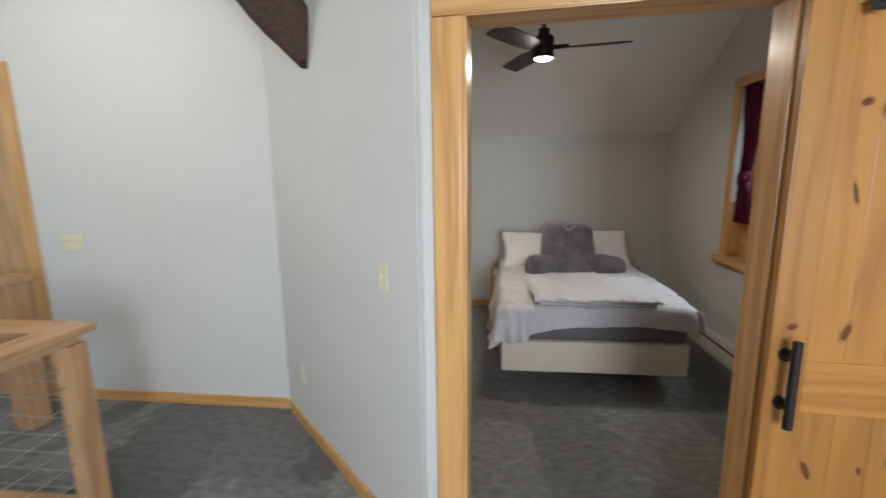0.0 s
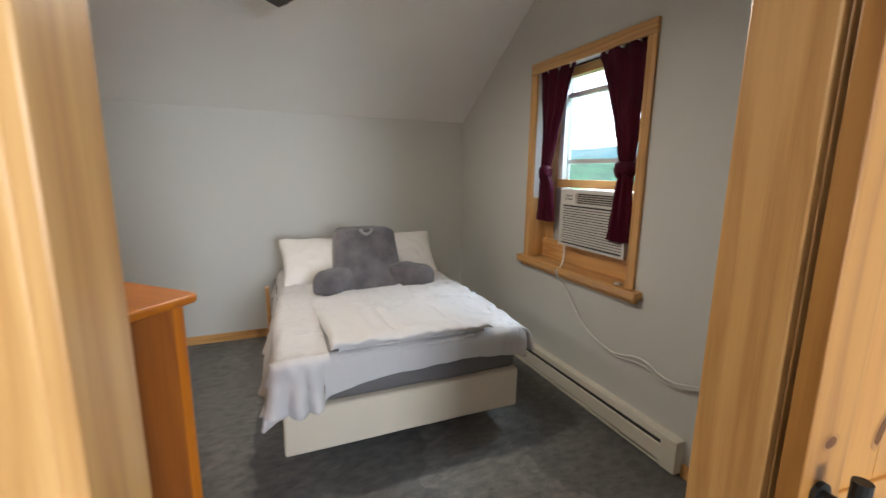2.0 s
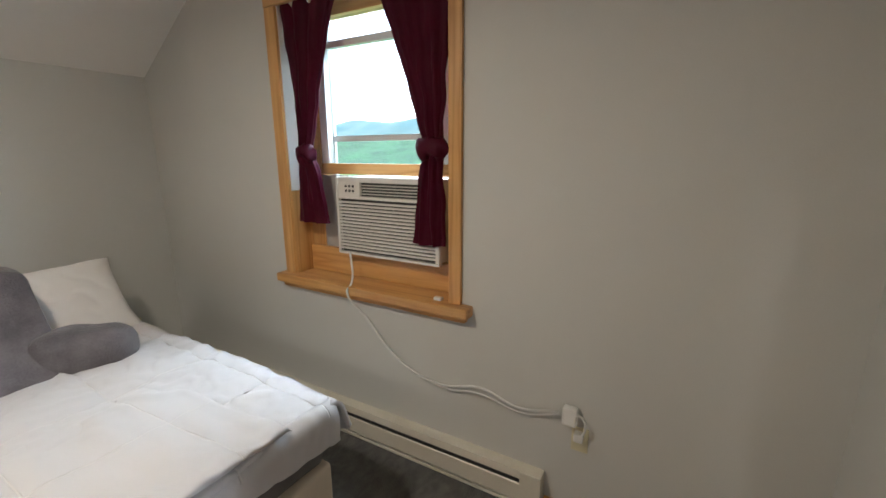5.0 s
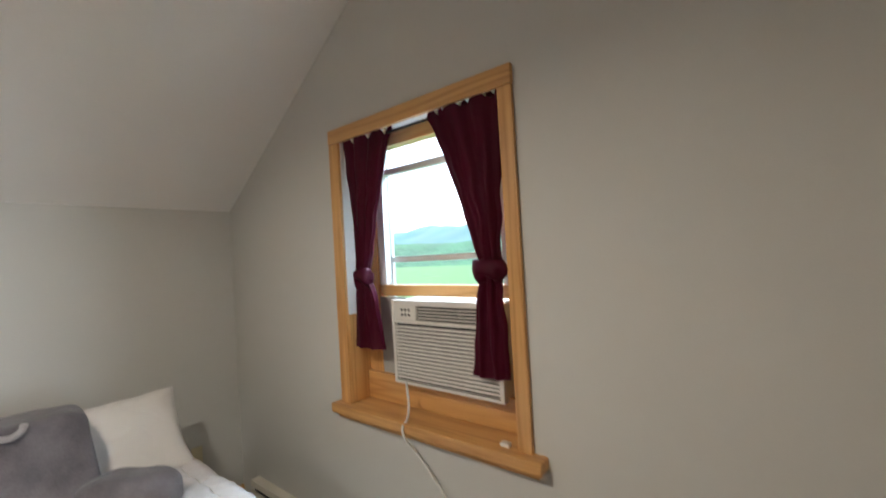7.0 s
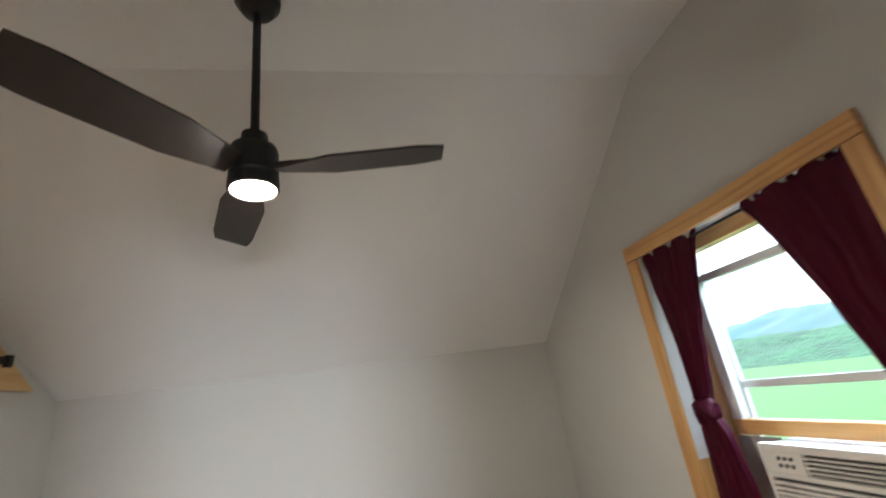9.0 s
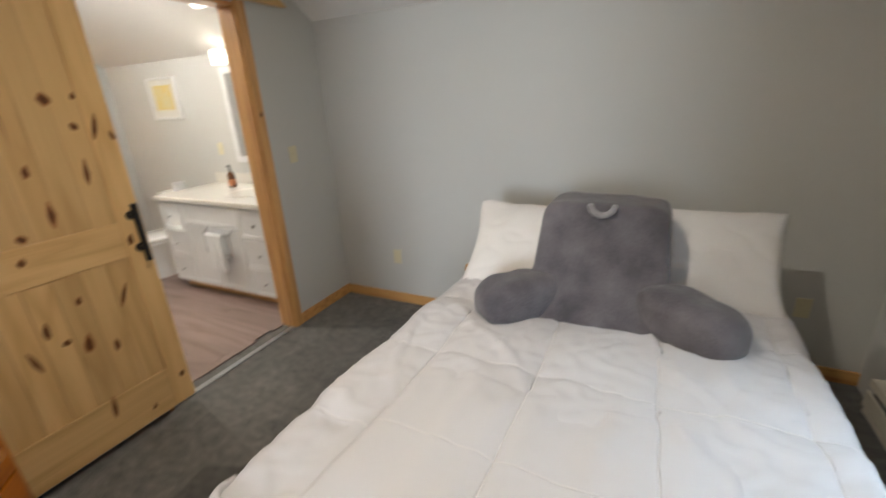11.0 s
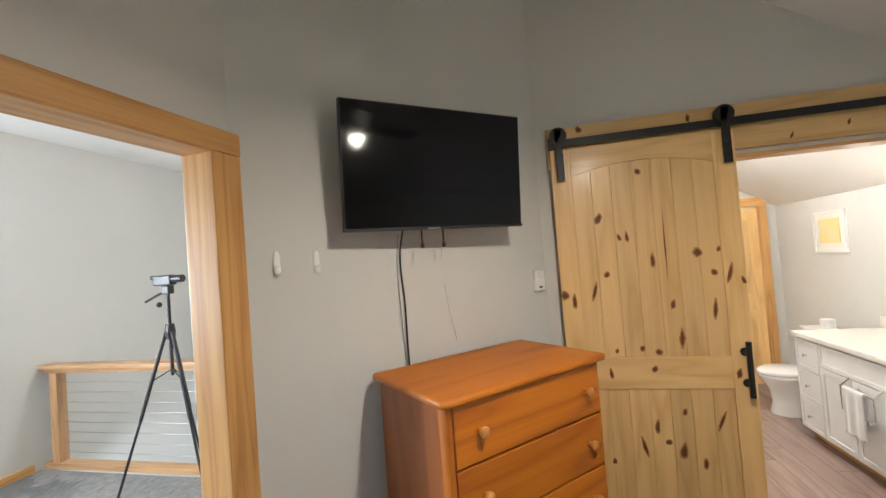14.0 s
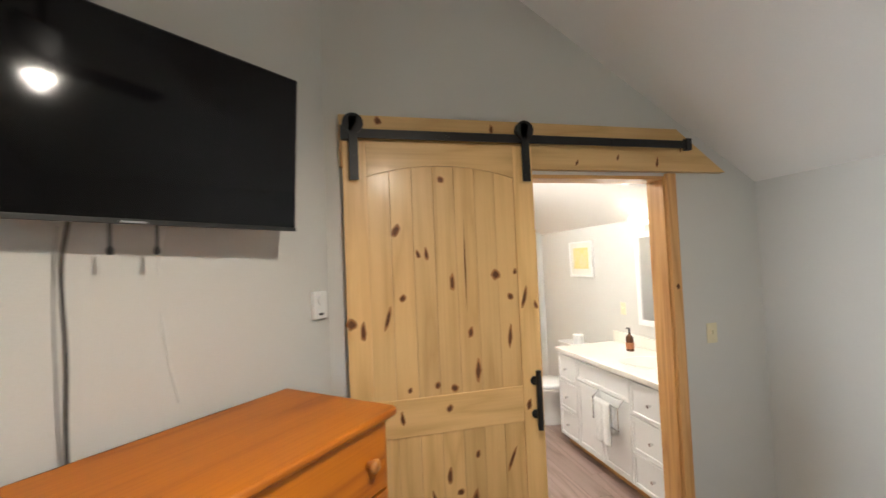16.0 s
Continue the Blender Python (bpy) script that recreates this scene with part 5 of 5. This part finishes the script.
for b in ((-3.17, -3.15, 1.495, 1.885), (-2.75, -2.73, 1.495, 1.885), (-3.15, -2.75, 1.495, 1.515), (-3.15, -2.75, 1.865, 1.885)):
    part("frame", solid(b[0], b[1], 5.678, 5.699, b[2], b[3], bevel=.002), WHITE, pic)
wc = thing("toilet", "white porcelain toilet with closed lid", "toilet", pose(-2.92, 5.68, 0))
part("tank", solid(-.22, .22, -.20, -.01, .40, .76, bevel=.02), PORCELAIN, wc)
part("tank_lid", solid(-.23, .23, -.215, -.005, .76, .79, bevel=.01), PORCELAIN, wc)
bm = lathe([(.0, 0), (.13, 0), (.135, .02), (.115, .12), (.13, .24), (.19, .36), (.195, .39), (.0, .39)], 28)
for v in bm.verts:
    v.co.y = v.co.y * 1.3 - .45
part("bowl", bm, PORCELAIN, wc, smooth=True)
bm = lathe([(.0, .391), (.195, .391), (.2, .40), (.195, .425), (.17, .432), (.0, .434)], 28)
for v in bm.verts:
    v.co.y = v.co.y * 1.3 - .45
part("lid", bm, PORCELAIN, wc, smooth=True)
part("pedestal", solid(-.11, .11, -.40, -.05, 0, .40, bevel=.03), PORCELAIN, wc)
single("toilet_roll", lathe([(.018, 0), (.055, 0), (.055, .10), (.018, .10)], 22), TOWEL, "white toilet paper roll on the tank", "toilet roll", pose(-2.86, 5.55, .79))
d4 = thing("door_4", "pine panel door in pine casing at the back of the bathroom", "door")
d4["kind"] = "structure"
part("leaf", solid(XL, XL + .022, 4.72, 5.50, .01, 2.03), PALE["z"], d4)
for z0, z1 in ((.15, .85), (1.05, 1.9)):
    for y0 in (4.82, 5.13):
        part("panel", solid(XL + .018, XL + .028, y0, y0 + .27, z0, z1, bevel=.006), PALE["z"], d4)
part("casing", solid(XL, XL + .03, 5.50, 5.60, 0, 2.05, bevel=.004), PINE["z"], d4)
part("casing", solid(XL, XL + .03, 4.62, 4.72, 0, 2.05, bevel=.004), PINE["z"], d4)
part("head_casing", solid(XL, XL + .032, 4.62, 5.60, 2.052, 2.15, bevel=.004), PINE["y"], d4)
# added fixture, out of view, round the bathroom's fill light
bl = thing("ceiling_lamp", "unseen square ceiling lamp added to brighten the bathroom", "ceiling lamp", pose(-2.2, 4.4, 0))
zl = zc(4.4)
part("rim", solid(-.13, .13, -.13, .13, zl - .10, zl + .05, bevel=.004), WHITE, bl)
part("diffuser", solid(-.115, .115, -.115, .115, zl - .125, zl - .101, bevel=.006), CLAMP, bl)

slim = thing("slim_ceiling_light", "slim lit ceiling light on the slope over the vanity", "ceiling light", pose(-1.50, 5.255, zc(5.255), -math.degrees(math.atan(SLOPE)), 0, 0))
part("rim", solid(-.15, .15, -.05, .05, -.03, -.004, bevel=.004), WHITE, slim)
part("diffuser", solid(-.14, .14, -.042, .042, -.042, -.031, bevel=.004), SHADE, slim, "glowing frosted cover")

# ---- outdoors ----
bm = bmesh.new()
bmesh.ops.create_grid(bm, x_segments=40, y_segments=40, size=3500)
for v in bm.verts:
    v.co.z = -3.4
structure("ground", bm, GRASS, "green meadow below the window reaching the hills", "ground")


def ridge(name, x0, depth, height, base, material, label, seed, k):
    def fn(u, v):
        y = -900 + 2600 * v
        x = x0 + depth * u
        h = height * math.sin(min(1, u * 1.4) * math.pi / 2) * (.72 + .5 * noise.noise(Vector((y * k, seed, 0))) + .12 * noise.noise(Vector((y * k * 6, seed, x * .01))))
        h += (2.5 * noise.noise(Vector((x * .15, y * .15, seed)))) * min(1, u * 4)
        return (x, y, base + max(0, h))
    return structure(name, sheet(fn, 30, 260), material, label, "hills", True)


ridge("backdrop_woods", 150, 130, 21, -3.6, WOODS, "wooded green hillside across the meadow", 2, .0035)
ridge("backdrop_hills", 900, 500, 150, -4, HILLS, "hazy blue-green hills on the horizon", 7, .0016)

# ---- bathroom planks ----
pw, n_rows = .15, 18
shared = {}
y = YH + .15
rnd = random.Random(5)
while y < 5.66:
    x = XL + .01 - rnd.uniform(0, .8)
    while x < XB - .15:
        x0, x1 = max(x, XL + .01), min(x + 1.2, XB - .10)
        if x1 - x0 > .05:
            key = round(x1 - x0, 2)
            if key not in shared:
                shared[key] = mesh("plank", solid(0, key - .002, 0, pw - .002, 0, .006, bevel=.0012), PLANK)
            ob = new("plank", shared[key])
            ob.parent = bath_floor
            ob.location = (x0, y, .004)
        x += 1.2
    y += pw
